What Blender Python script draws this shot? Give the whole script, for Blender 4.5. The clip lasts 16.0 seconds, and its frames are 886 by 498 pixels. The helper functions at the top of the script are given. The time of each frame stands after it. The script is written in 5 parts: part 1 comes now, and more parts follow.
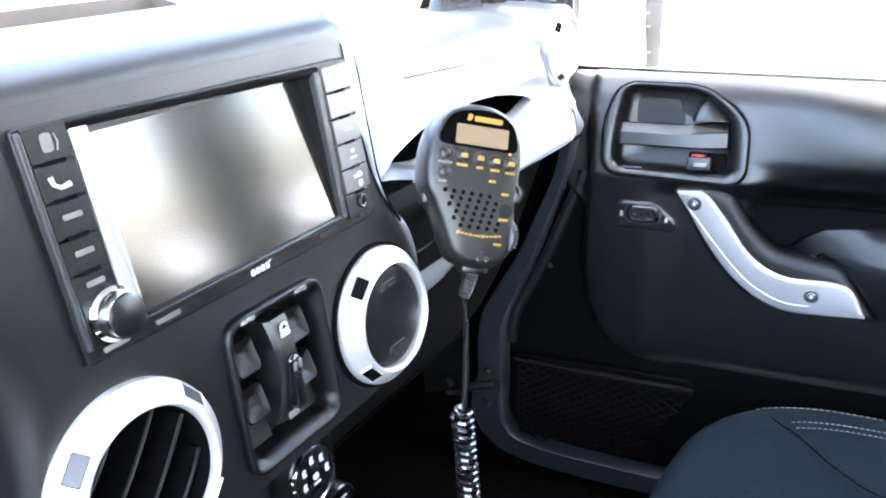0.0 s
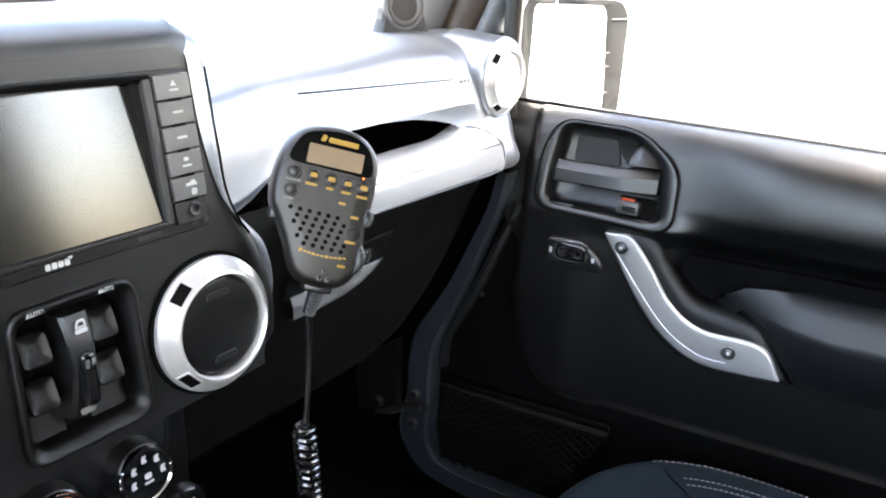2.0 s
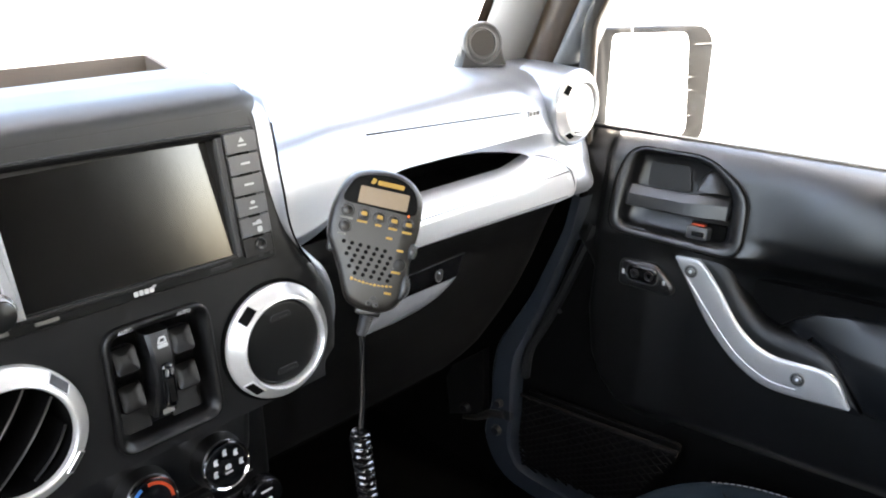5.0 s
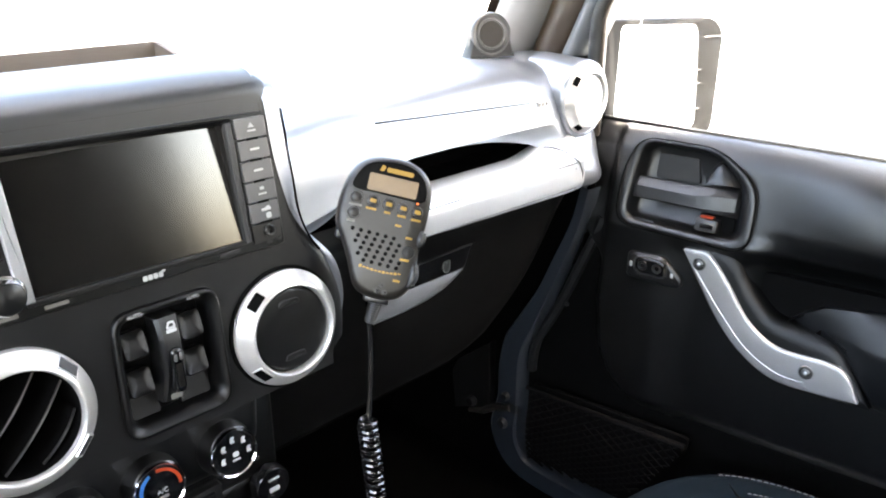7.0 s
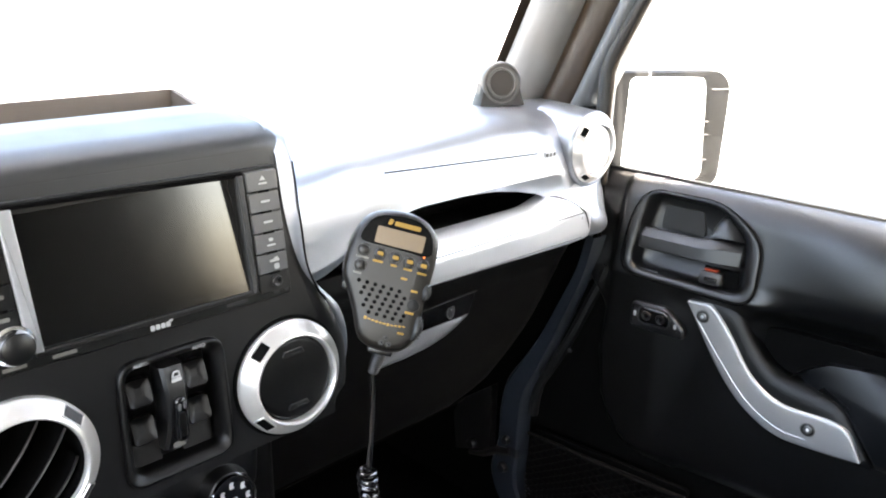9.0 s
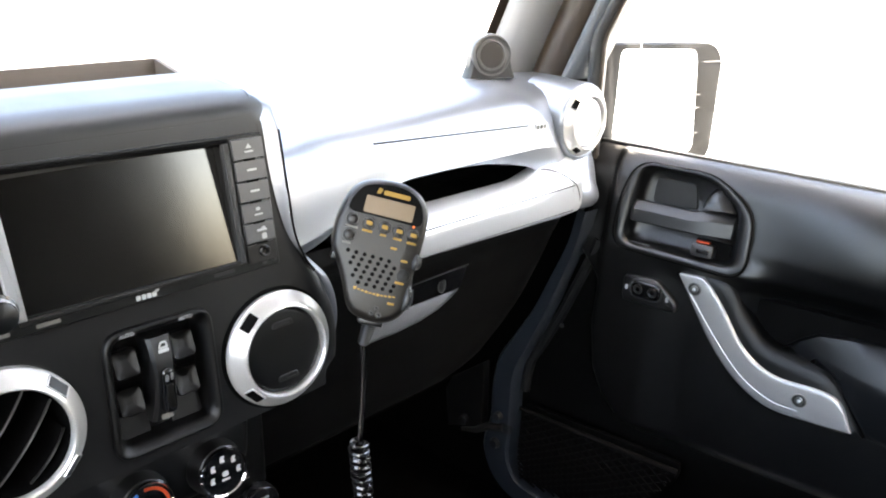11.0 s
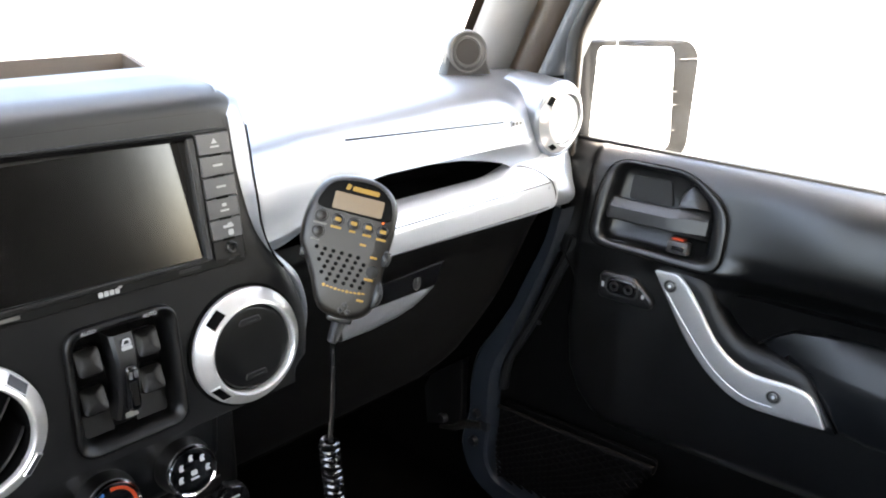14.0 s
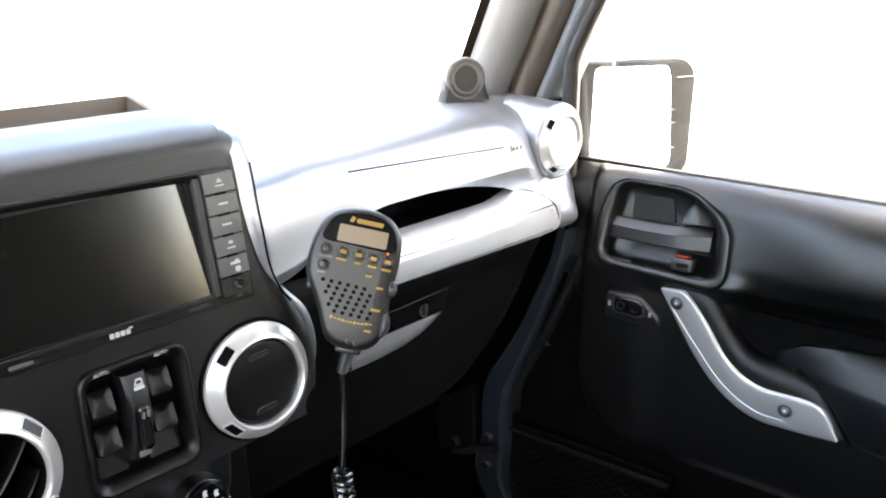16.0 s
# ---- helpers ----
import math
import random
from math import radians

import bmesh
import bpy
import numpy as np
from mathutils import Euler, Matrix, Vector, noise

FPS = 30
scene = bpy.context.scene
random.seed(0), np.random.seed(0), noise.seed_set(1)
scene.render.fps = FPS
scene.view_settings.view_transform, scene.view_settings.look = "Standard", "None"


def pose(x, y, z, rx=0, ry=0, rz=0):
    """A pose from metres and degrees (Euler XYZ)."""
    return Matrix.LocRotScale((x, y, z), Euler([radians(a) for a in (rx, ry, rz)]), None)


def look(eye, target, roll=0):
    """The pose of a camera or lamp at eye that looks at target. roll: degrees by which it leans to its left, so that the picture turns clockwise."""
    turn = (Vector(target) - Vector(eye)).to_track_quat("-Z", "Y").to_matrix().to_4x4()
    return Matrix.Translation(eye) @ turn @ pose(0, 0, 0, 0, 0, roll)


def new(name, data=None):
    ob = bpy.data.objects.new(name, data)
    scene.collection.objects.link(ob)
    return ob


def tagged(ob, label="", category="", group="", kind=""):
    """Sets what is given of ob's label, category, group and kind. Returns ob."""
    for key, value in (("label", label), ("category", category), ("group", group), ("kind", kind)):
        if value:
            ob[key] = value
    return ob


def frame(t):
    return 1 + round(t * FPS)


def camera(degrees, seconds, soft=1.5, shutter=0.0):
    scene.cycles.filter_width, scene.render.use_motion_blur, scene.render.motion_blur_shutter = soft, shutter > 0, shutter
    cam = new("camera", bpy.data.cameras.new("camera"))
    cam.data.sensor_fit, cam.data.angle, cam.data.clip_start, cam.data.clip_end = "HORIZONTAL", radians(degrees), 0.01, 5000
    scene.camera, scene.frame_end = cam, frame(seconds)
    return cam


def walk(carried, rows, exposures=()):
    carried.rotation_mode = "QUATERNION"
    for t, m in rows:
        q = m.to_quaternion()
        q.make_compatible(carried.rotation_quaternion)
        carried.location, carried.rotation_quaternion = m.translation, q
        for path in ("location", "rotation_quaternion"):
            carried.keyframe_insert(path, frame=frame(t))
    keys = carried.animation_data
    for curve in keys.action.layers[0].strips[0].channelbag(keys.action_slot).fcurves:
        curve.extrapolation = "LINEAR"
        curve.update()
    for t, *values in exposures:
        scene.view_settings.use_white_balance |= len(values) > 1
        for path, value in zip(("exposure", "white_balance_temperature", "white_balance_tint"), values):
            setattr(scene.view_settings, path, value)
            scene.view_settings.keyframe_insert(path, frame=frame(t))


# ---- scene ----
cam = camera(58.0, 16.0, soft=2.0)
PATH = [
    (0, (-0.334, -0.334, 1.299), (1.249, 0.636, 0.555), -3.1),
    (0.5, (-0.334, -0.347, 1.305), (1.262, 0.592, 0.548), -3.5),
    (1, (-0.331, -0.355, 1.329), (1.269, 0.61, 0.616), -4.8),
    (1.5, (-0.312, -0.406, 1.303), (1.273, 0.589, 0.598), -3.3),
    (2, (-0.255, -0.46, 1.304), (1.299, 0.585, 0.601), 2.0),
    (2.5, (-0.243, -0.514, 1.304), (1.168, 0.674, 0.529), 1.5),
    (3, (-0.228, -0.548, 1.338), (1.19, 0.65, 0.592), -0.6),
    (3.5, (-0.238, -0.573, 1.365), (1.206, 0.629, 0.679), 0.7),
    (4, (-0.245, -0.565, 1.365), (1.155, 0.687, 0.678), 1.2),
    (4.5, (-0.248, -0.565, 1.368), (1.123, 0.718, 0.679), 0.2),
    (5, (-0.249, -0.564, 1.357), (1.089, 0.745, 0.652), -0.7),
    (7.5, (-0.253, -0.562, 1.346), (1.073, 0.755, 0.635), -0.6),
    (8, (-0.244, -0.562, 1.344), (1.078, 0.762, 0.636), -0.9),
    (8.5, (-0.25, -0.559, 1.366), (1.08, 0.782, 0.71), 0.3),
    (9, (-0.252, -0.561, 1.373), (1.083, 0.781, 0.728), 1.0),
    (11.5, (-0.248, -0.56, 1.356), (1.093, 0.753, 0.666), 0.5),
    (12, (-0.249, -0.559, 1.356), (1.09, 0.756, 0.663), 0.1),
    (12.5, (-0.251, -0.553, 1.358), (1.09, 0.759, 0.664), 0.6),
    (13, (-0.247, -0.556, 1.359), (1.098, 0.753, 0.667), 0.4),
    (13.5, (-0.243, -0.562, 1.361), (1.104, 0.744, 0.67), 0.4),
    (14, (-0.235, -0.569, 1.355), (1.127, 0.725, 0.669), 1.1),
    (14.5, (-0.238, -0.555, 1.353), (1.125, 0.744, 0.677), 1.3),
    (15, (-0.233, -0.572, 1.365), (1.127, 0.746, 0.722), -0.8),
    (15.5, (-0.231, -0.577, 1.364), (1.132, 0.739, 0.725), -1.0),
    (16, (-0.237, -0.574, 1.364), (1.125, 0.744, 0.727), -1.2),
]
EXPOSURE = [(t, e, k, 8) for t, e, k in ((0.0, 5.92, 6100), (0.5, 5.62, 6300), (1.0, 5.36, 6700), (1.5, 5.16, 6900), (2.0, 5.14, 7000), (2.5, 5.42, 7100), (3.0, 5.60, 7100), (3.5, 5.60, 7200),
                                          (4.0, 5.32, 7300), (5.0, 5.02, 7250), (7.5, 5.22, 7250), (8.5, 5.14, 7250), (9.0, 4.95, 7250), (11.5, 4.90, 7250), (16.0, 4.90, 7250))]
walk(cam, [(t, look(eye, target, roll)) for t, eye, target, roll in PATH], EXPOSURE)

# ---- sky and sun ----
world = bpy.data.worlds.new("sky")
scene.world = world
world.use_nodes = True
wn = world.node_tree.nodes
sky = wn.new("ShaderNodeTexSky")
sky.sky_type = "NISHITA"
sky.sun_disc = False
sky.dust_density, sky.ozone_density = 5.0, 0.3   # a hazy, whitish sky
SUN_UP, SUN_ROUND = 62.0, 186.0   # elevation, and degrees from ahead towards the passenger side
sky.sun_elevation = radians(SUN_UP)
sky.sun_rotation = radians(SUN_ROUND)
world.node_tree.links.new(sky.outputs[0], wn["Background"].inputs[0])
wn["Background"].inputs[1].default_value = 0.13
sun_data = bpy.data.lights.new("sun", "SUN")
sun_data.energy, sun_data.angle, sun_data.color = 3.6, radians(0.5), (1.0, 0.98, 0.95)
sun = new("sun", sun_data)
a, b = radians(SUN_UP), radians(SUN_ROUND)
toward = Vector((math.cos(a) * math.sin(b), math.cos(a) * math.cos(b), math.sin(a)))
sun.matrix_world = look(toward * 30, (0, 0, 0))


# ---- materials ----
def mat(name, color, rough=0.5, metal=0.0, bump=0.0, scale=400.0, vary=0.15, spec=0.5, detail=3.0):
    """A surface with grain at two scales: a fine relief and a broad unevenness of colour and gloss."""
    m = bpy.data.materials.new(name)
    m.use_nodes = True
    nt, nodes = m.node_tree, m.node_tree.nodes
    p = nodes["Principled BSDF"]
    p.inputs["Metallic"].default_value = metal
    p.inputs["Specular IOR Level"].default_value = spec
    co = nodes.new("ShaderNodeTexCoord")
    broad = nodes.new("ShaderNodeTexNoise")
    broad.inputs["Scale"].default_value = 18.0
    broad.inputs["Detail"].default_value = 5.0
    nt.links.new(co.outputs["Object"], broad.inputs["Vector"])
    fine = nodes.new("ShaderNodeTexNoise")
    fine.inputs["Scale"].default_value = scale
    fine.inputs["Detail"].default_value = detail
    nt.links.new(co.outputs["Object"], fine.inputs["Vector"])
    mix = nodes.new("ShaderNodeMix")
    mix.data_type = "RGBA"
    mix.inputs["A"].default_value = (*[c * (1 - vary) for c in color], 1)
    mix.inputs["B"].default_value = (*[min(1, c * (1 + vary)) for c in color], 1)
    add = nodes.new("ShaderNodeMath")
    add.operation = "MULTIPLY_ADD"
    add.inputs[1].default_value = 0.5
    nt.links.new(fine.outputs["Fac"], add.inputs[0])
    half = nodes.new("ShaderNodeMath")
    half.operation = "MULTIPLY"
    half.inputs[1].default_value = 0.5
    nt.links.new(broad.outputs["Fac"], half.inputs[0])
    nt.links.new(half.outputs[0], add.inputs[2])
    nt.links.new(add.outputs[0], mix.inputs["Factor"])
    nt.links.new(mix.outputs["Result"], p.inputs["Base Color"])
    rr = nodes.new("ShaderNodeMapRange")
    rr.inputs["From Min"].default_value, rr.inputs["From Max"].default_value = 0.3, 0.7
    rr.inputs["To Min"].default_value, rr.inputs["To Max"].default_value = rough * 0.92, min(1, rough * 1.08)
    nt.links.new(broad.outputs["Fac"], rr.inputs["Value"])
    nt.links.new(rr.outputs["Result"], p.inputs["Roughness"])
    if bump:
        bp = nodes.new("ShaderNodeBump")
        bp.inputs["Strength"].default_value = bump
        bp.inputs["Distance"].default_value = 0.0006
        nt.links.new(fine.outputs["Fac"], bp.inputs["Height"])
        nt.links.new(bp.outputs["Normal"], p.inputs["Normal"])
    return m


def emitter(name, color, strength):
    m = bpy.data.materials.new(name)
    m.use_nodes = True
    p = m.node_tree.nodes["Principled BSDF"]
    p.inputs["Base Color"].default_value = (*color, 1)
    p.inputs["Emission Color"].default_value = (*color, 1)
    p.inputs["Emission Strength"].default_value = strength
    return m


def woven(name, color, scale):
    """Seat cloth: two crossed waves of yarn as relief and tone."""
    m = mat(name, color, 0.9, 0.0, 0.0, 900, 0.25, 0.04)
    nt, nodes = m.node_tree, m.node_tree.nodes
    p, co = nodes["Principled BSDF"], nodes["Texture Coordinate"]
    heights = []
    for way in ("X", "Y"):
        w = nodes.new("ShaderNodeTexWave")
        w.bands_direction = way
        w.inputs["Scale"].default_value = scale
        w.inputs["Distortion"].default_value = 1.5
        nt.links.new(co.outputs["Object"], w.inputs["Vector"])
        heights.append(w)
    mul = nodes.new("ShaderNodeMath")
    mul.operation = "ADD"
    nt.links.new(heights[0].outputs["Fac"], mul.inputs[0])
    nt.links.new(heights[1].outputs["Fac"], mul.inputs[1])
    bp = nodes.new("ShaderNodeBump")
    bp.inputs["Strength"].default_value, bp.inputs["Distance"].default_value = 0.5, 0.0005
    nt.links.new(mul.outputs[0], bp.inputs["Height"])
    nt.links.new(bp.outputs["Normal"], p.inputs["Normal"])
    return m


TIP = mat("brown_black_switch_plastic", (0.0024, 0.0021, 0.0019), 0.40, 0, 0.4, 900, 0.3, 0.24)
# base colour tinted blue for the sky's reflection on the arm rest
PAD = mat("black_arm_rest_sky_tint", (0.0014, 0.0017, 0.0022), 0.42, 0, 0.4, 700, 0.2, 0.42)
BLACK = mat("black_grained_plastic", (0.0011, 0.0011, 0.0012), 0.4, 0, 0.5, 900, 0.2, 0.28)
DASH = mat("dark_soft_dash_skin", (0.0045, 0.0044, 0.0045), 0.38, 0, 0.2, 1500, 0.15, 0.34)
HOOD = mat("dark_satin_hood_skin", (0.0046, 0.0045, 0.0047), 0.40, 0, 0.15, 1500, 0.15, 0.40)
# the stack's skin again, lightened by the light that the hood catches
HOOD_LIT = mat("hood_skin_lit", (0.0135, 0.0138, 0.0146), 0.44, 0, 0.2, 1500, 0.15, 0.46)
PANEL = mat("satin_silver_dash_panel", (0.245, 0.258, 0.284), 0.36, 0.80, 0.02, 1400, 0.05)
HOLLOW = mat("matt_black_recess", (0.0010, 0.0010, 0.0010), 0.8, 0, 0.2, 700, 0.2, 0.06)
SILVER = mat("satin_silver_paint", (0.52, 0.535, 0.56), 0.33, 0.5, 0.0, 60, 0.03)
RING = mat("brushed_bright_ring", (0.60, 0.585, 0.565), 0.30, 0.65, 0.02, 180, 0.10)
CHROME = mat("bright_chrome", (0.85, 0.86, 0.88), 0.08, 1.0, 0.0, 500, 0.03)
GLOSS = mat("gloss_black_plastic", (0.004, 0.004, 0.0043), 0.14, 0, 0.05, 600, 0.2)
SATIN = mat("satin_black_plastic", (0.0035, 0.0035, 0.0037), 0.36, 0, 0.15, 900, 0.2, 0.5)
SWITCH = mat("grey_black_switch_plastic", (0.02, 0.02, 0.021), 0.45, 0, 0.2, 900, 0.15, 0.4)
KEYCAP = mat("grey_key_plastic", (0.066, 0.066, 0.067), 0.36, 0, 0.12, 900, 0.15, 0.5)
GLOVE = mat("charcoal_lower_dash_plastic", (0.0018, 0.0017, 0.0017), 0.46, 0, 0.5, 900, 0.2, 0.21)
DOORSKIN = mat("black_door_skin", (0.0010, 0.0010, 0.0011), 0.35, 0, 0.4, 700, 0.25, 0.52)
SCREEN = mat("dark_touch_screen", (0.0034, 0.0029, 0.0026), 0.15, 0, 0.0, 30, 0.15, 0.76)
MIC = mat("dark_grey_mic_plastic", (0.0092, 0.0078, 0.0065), 0.33, 0, 0.35, 1200, 0.15, 0.45)
WINDOW = mat("black_display_window", (0.0010, 0.0009, 0.0009), 0.3, 0, 0.0, 600, 0.1, 0.05)
LCD = mat("tan_unlit_lcd", (0.16, 0.115, 0.07), 0.25, 0, 0.0, 500, 0.05, 0.3)
GOLD = mat("yellow_print", (0.24, 0.14, 0.022), 0.5, 0, 0, 600, 0.08, 0.3)
PALE = mat("pale_worn_print", (0.11, 0.105, 0.095), 0.5, 0, 0, 600, 0.1, 0.3)
WHITE = mat("white_print", (0.35, 0.35, 0.35), 0.5, 0, 0, 600, 0.06, 0.3)
RED = mat("red_orange_print", (0.3, 0.035, 0.01), 0.45, 0, 0, 600, 0.08, 0.3)
BLUE = mat("blue_print", (0.02, 0.1, 0.3), 0.45, 0, 0, 600, 0.08, 0.3)
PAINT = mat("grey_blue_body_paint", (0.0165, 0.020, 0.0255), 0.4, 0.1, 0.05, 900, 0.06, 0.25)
# the body paint again, lightened for the light that the pillar gets
PAINT_LIT = mat("grey_blue_body_paint_lit", (0.055, 0.060, 0.066), 0.4, 0, 0.1, 900, 0.08, 0.4)
TRIM = mat("light_grey_pillar_trim", (0.15, 0.147, 0.142), 0.42, 0, 0.3, 900, 0.08, 0.4)
BRONZE = mat("brown_padded_cover", (0.02, 0.012, 0.006), 0.42, 0, 0.4, 500, 0.2, 0.4)
LIP = mat("grey_handle_lip", (0.10, 0.103, 0.11), 0.35, 0, 0.2, 900, 0.1, 0.4)
TRAY = mat("brown_grey_tray", (0.075, 0.064, 0.056), 0.6, 0, 0.3, 700, 0.15, 0.3)
COIL = mat("shiny_black_cord", (0.006, 0.006, 0.006), 0.14, 0, 0.0, 700, 0.1, 0.8)
RUBBER = mat("black_rubber_seal", (0.006, 0.006, 0.006), 0.55, 0, 0.3, 500, 0.2, 0.3)
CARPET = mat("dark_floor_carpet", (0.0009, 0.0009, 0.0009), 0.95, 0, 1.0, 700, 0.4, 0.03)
CLOTH = woven("dark_blue_grey_seat_cloth", (0.0034, 0.0061, 0.0089), 160)
THREAD = mat("pale_grey_thread", (0.085, 0.088, 0.092), 0.8, 0, 0.2, 900, 0.2)
NETTING = mat("black_elastic_net", (0.0032, 0.0030, 0.0029), 0.8, 0, 0.3, 900, 0.2, 0.06)
MESH = mat("dark_speaker_mesh", (0.018, 0.0155, 0.0135), 0.6, 0, 1.0, 700, 0.6, 0.3, detail=0.0)
PODSKIN = mat("grey_speaker_plastic", (0.055, 0.053, 0.052), 0.36, 0, 0.2, 900, 0.12, 0.5)
ZINC = mat("dull_zinc_screw", (0.13, 0.13, 0.128), 0.35, 0.7, 0.05, 900, 0.1)
LINER = mat("dark_cabin_lining", (0.012, 0.012, 0.012), 0.9, 0, 0.4, 300, 0.15, 0.2)
ROOFING = mat("pale_roof_light_bounce", (0.10, 0.10, 0.098), 0.9, 0, 0.4, 300, 0.1, 0.2)
PULL = mat("brushed_silver_pull", (0.34, 0.34, 0.34), 0.4, 0.6, 0.05, 1500, 0.05)
GROUND = mat("pale_concrete", (0.43, 0.425, 0.415), 0.9, 0, 0.4, 30, 0.12)
MIRROR = mat("mirror_glass", (0.9, 0.9, 0.9), 0.02, 1.0, 0, 10, 0.0)
SHELL = mat("dark_grey_mirror_shell", (0.009, 0.009, 0.009), 0.45, 0, 0.3, 700, 0.2, 0.4)
HOUSING = mat("grey_mirror_housing", (0.0085, 0.0082, 0.008), 0.7, 0, 0.3, 700, 0.25, 0.1)
STRIP = mat("grey_metallic_strip", (0.32, 0.325, 0.335), 0.4, 0.5, 0.05, 900, 0.05)
STEEL = mat("dull_steel", (0.014, 0.012, 0.010), 0.45, 0.3, 0.3, 500, 0.3)
LED = emitter("orange_led", (1.0, 0.2, 0.03), 0.03)

GLASS = bpy.data.materials.new("clear_glass")
GLASS.use_nodes = True
_p = GLASS.node_tree.nodes["Principled BSDF"]
_p.inputs["Transmission Weight"].default_value = 1.0
_p.inputs["Roughness"].default_value = 0.0
_p.inputs["IOR"].default_value = 1.3


# ---- mesh helpers ----
def world_of(ob):
    m = ob.matrix_basis
    return world_of(ob.parent) @ ob.matrix_parent_inverse @ m if ob.parent else m.copy()


def smooth(bm, angle=40):
    bm.normal_update()
    for f in bm.faces:
        f.smooth = True
    for e in bm.edges:
        if len(e.link_faces) == 2 and e.calc_face_angle(0) > radians(angle):
            e.smooth = False


def part(name, bm, material, parent=None, label="", m=None, angle=40):
    """Links a bmesh as one mesh object with the world pose m, under a thing or a part."""
    bmesh.ops.recalc_face_normals(bm, faces=bm.faces[:])
    smooth(bm, angle)
    me = bpy.data.meshes.new(name)
    bm.to_mesh(me)
    bm.free()
    me.materials.append(material)
    ob = new(name, me)
    if parent is not None:
        ob.parent = parent
        ob.matrix_parent_inverse = world_of(parent).inverted()
    ob.matrix_basis = m.copy() if m is not None else Matrix()
    if label:
        tagged(ob, label)
    return ob


def thing(name, label, category, at=(0, 0, 0), group="", kind=""):
    e = new(name)
    e.empty_display_size = 0.02
    e.matrix_basis = Matrix.Translation(at)
    return tagged(e, label, category, group, kind)


def single(name, bm, material, label, category, m=None, kind="", group="", angle=40):
    ob = part(name, bm, material, None, "", m, angle)
    return tagged(ob, label, category, group, kind)


def holed(outer, holes, z=0.0):
    """A flat sheet with the given outline and holes."""
    bm = bmesh.new()
    edges = []
    for pts in (outer, *holes):
        vs = [bm.verts.new((x, y, z)) for x, y in pts]
        edges += [bm.edges.new((vs[i - 1], vs[i])) for i in range(len(vs))]
    bmesh.ops.triangle_fill(bm, use_beauty=True, use_dissolve=False, edges=edges)
    return bm


def rbox(sx, sy, sz, r=0.002, seg=2, at=(0, 0, 0), bm=None):
    bm = bm or bmesh.new()
    made = bmesh.ops.create_cube(bm, size=1, matrix=Matrix.Translation(at) @ Matrix.Diagonal((sx, sy, sz, 1)))
    if r:
        edges = list({e for v in made["verts"] for e in v.link_edges})
        bmesh.ops.bevel(bm, geom=edges, offset=min(r, sx * 0.45, sy * 0.45, sz * 0.45), segments=seg, affect="EDGES", profile=0.5)
    return bm


def rounded(pts, r, n=5):
    """A closed outline with every corner rounded to about r."""
    out, k = [], len(pts)
    for i in range(k):
        p, c, q = Vector(pts[i - 1]), Vector(pts[i]), Vector(pts[(i + 1) % k])
        u, w = (p - c), (q - c)
        d = min(r, u.length * 0.48, w.length * 0.48)
        s, e = c + u.normalized() * d, c + w.normalized() * d
        for j in range(n + 1):
            t = j / n
            out.append(tuple(s * (1 - t) ** 2 + c * 2 * t * (1 - t) + e * t * t))
    return out


def rect(x0, y0, x1, y1, r=0.003, n=4):
    return rounded([(x0, y0), (x1, y0), (x1, y1), (x0, y1)], r, n)


def circle(r, n=48, cx=0.0, cy=0.0):
    return [(cx + r * math.cos(2 * math.pi * i / n), cy + r * math.sin(2 * math.pi * i / n)) for i in range(n)]


def spline(pts, per=6, closed=True):
    """A smooth curve through a few control points."""
    k, out = len(pts), []
    v = [Vector(p) for p in pts]
    for i in range(k if closed else k - 1):
        if closed:
            p0, p1, p2, p3 = v[i - 1], v[i], v[(i + 1) % k], v[(i + 2) % k]
        else:
            p0, p1, p2, p3 = v[max(i - 1, 0)], v[i], v[i + 1], v[min(i + 2, k - 1)]
        for j in range(per):
            t = j / per
            out.append(tuple(0.5 * (2 * p1 + (p2 - p0) * t + (2 * p0 - 5 * p1 + 4 * p2 - p3) * t * t + (3 * p1 - p0 - 3 * p2 + p3) * t ** 3)))
    if not closed:
        out.append(tuple(v[-1]))
    return out


def inset(pts, d):
    """A closed outline moved inwards by d (counter-clockwise or clockwise alike)."""
    area = sum(pts[i - 1][0] * p[1] - p[0] * pts[i - 1][1] for i, p in enumerate(pts))
    sign, k, out = (1 if area > 0 else -1), len(pts), []
    for i in range(k):
        a2, b2 = Vector(pts[i - 1][:2]), Vector(pts[(i + 1) % k][:2])
        t = (b2 - a2)
        t = t.normalized() if t.length > 1e-9 else Vector((1, 0))
        out.append((pts[i][0] - t.y * d * sign, pts[i][1] + t.x * d * sign))
    return out


def loft(rings, closed=True, cap0=False, cap1=False, bm=None):
    """Quads between rings of points."""
    bm = bm or bmesh.new()
    rows = [[bm.verts.new(p) for p in ring] for ring in rings]
    n = len(rows[0])
    for r0, r1 in zip(rows, rows[1:]):
        for i in range(n if closed else n - 1):
            j = (i + 1) % n
            bm.faces.new((r0[i], r0[j], r1[j], r1[i]))
    for cap, row in ((cap0, rows[0][::-1]), (cap1, rows[-1])):
        if cap:
            for e in bm.faces.new(row).edges:
                e.smooth = False
    return bm


def slab(pts, z0, z1, r=0.0, bm=None):
    """A flat plate with the outline pts from z0 up to z1, its upper edge rounded by r."""
    rings = [[(x, y, z0) for x, y in pts]]
    if r > 0:
        for k in range(4):
            t = k / 3 * math.pi / 2
            ins = inset(pts, r * (1 - math.cos(t)))
            rings.append([(x, y, z1 - r + r * math.sin(t)) for x, y in ins])
    else:
        rings.append([(x, y, z1) for x, y in pts])
    return loft(rings, True, True, True, bm)


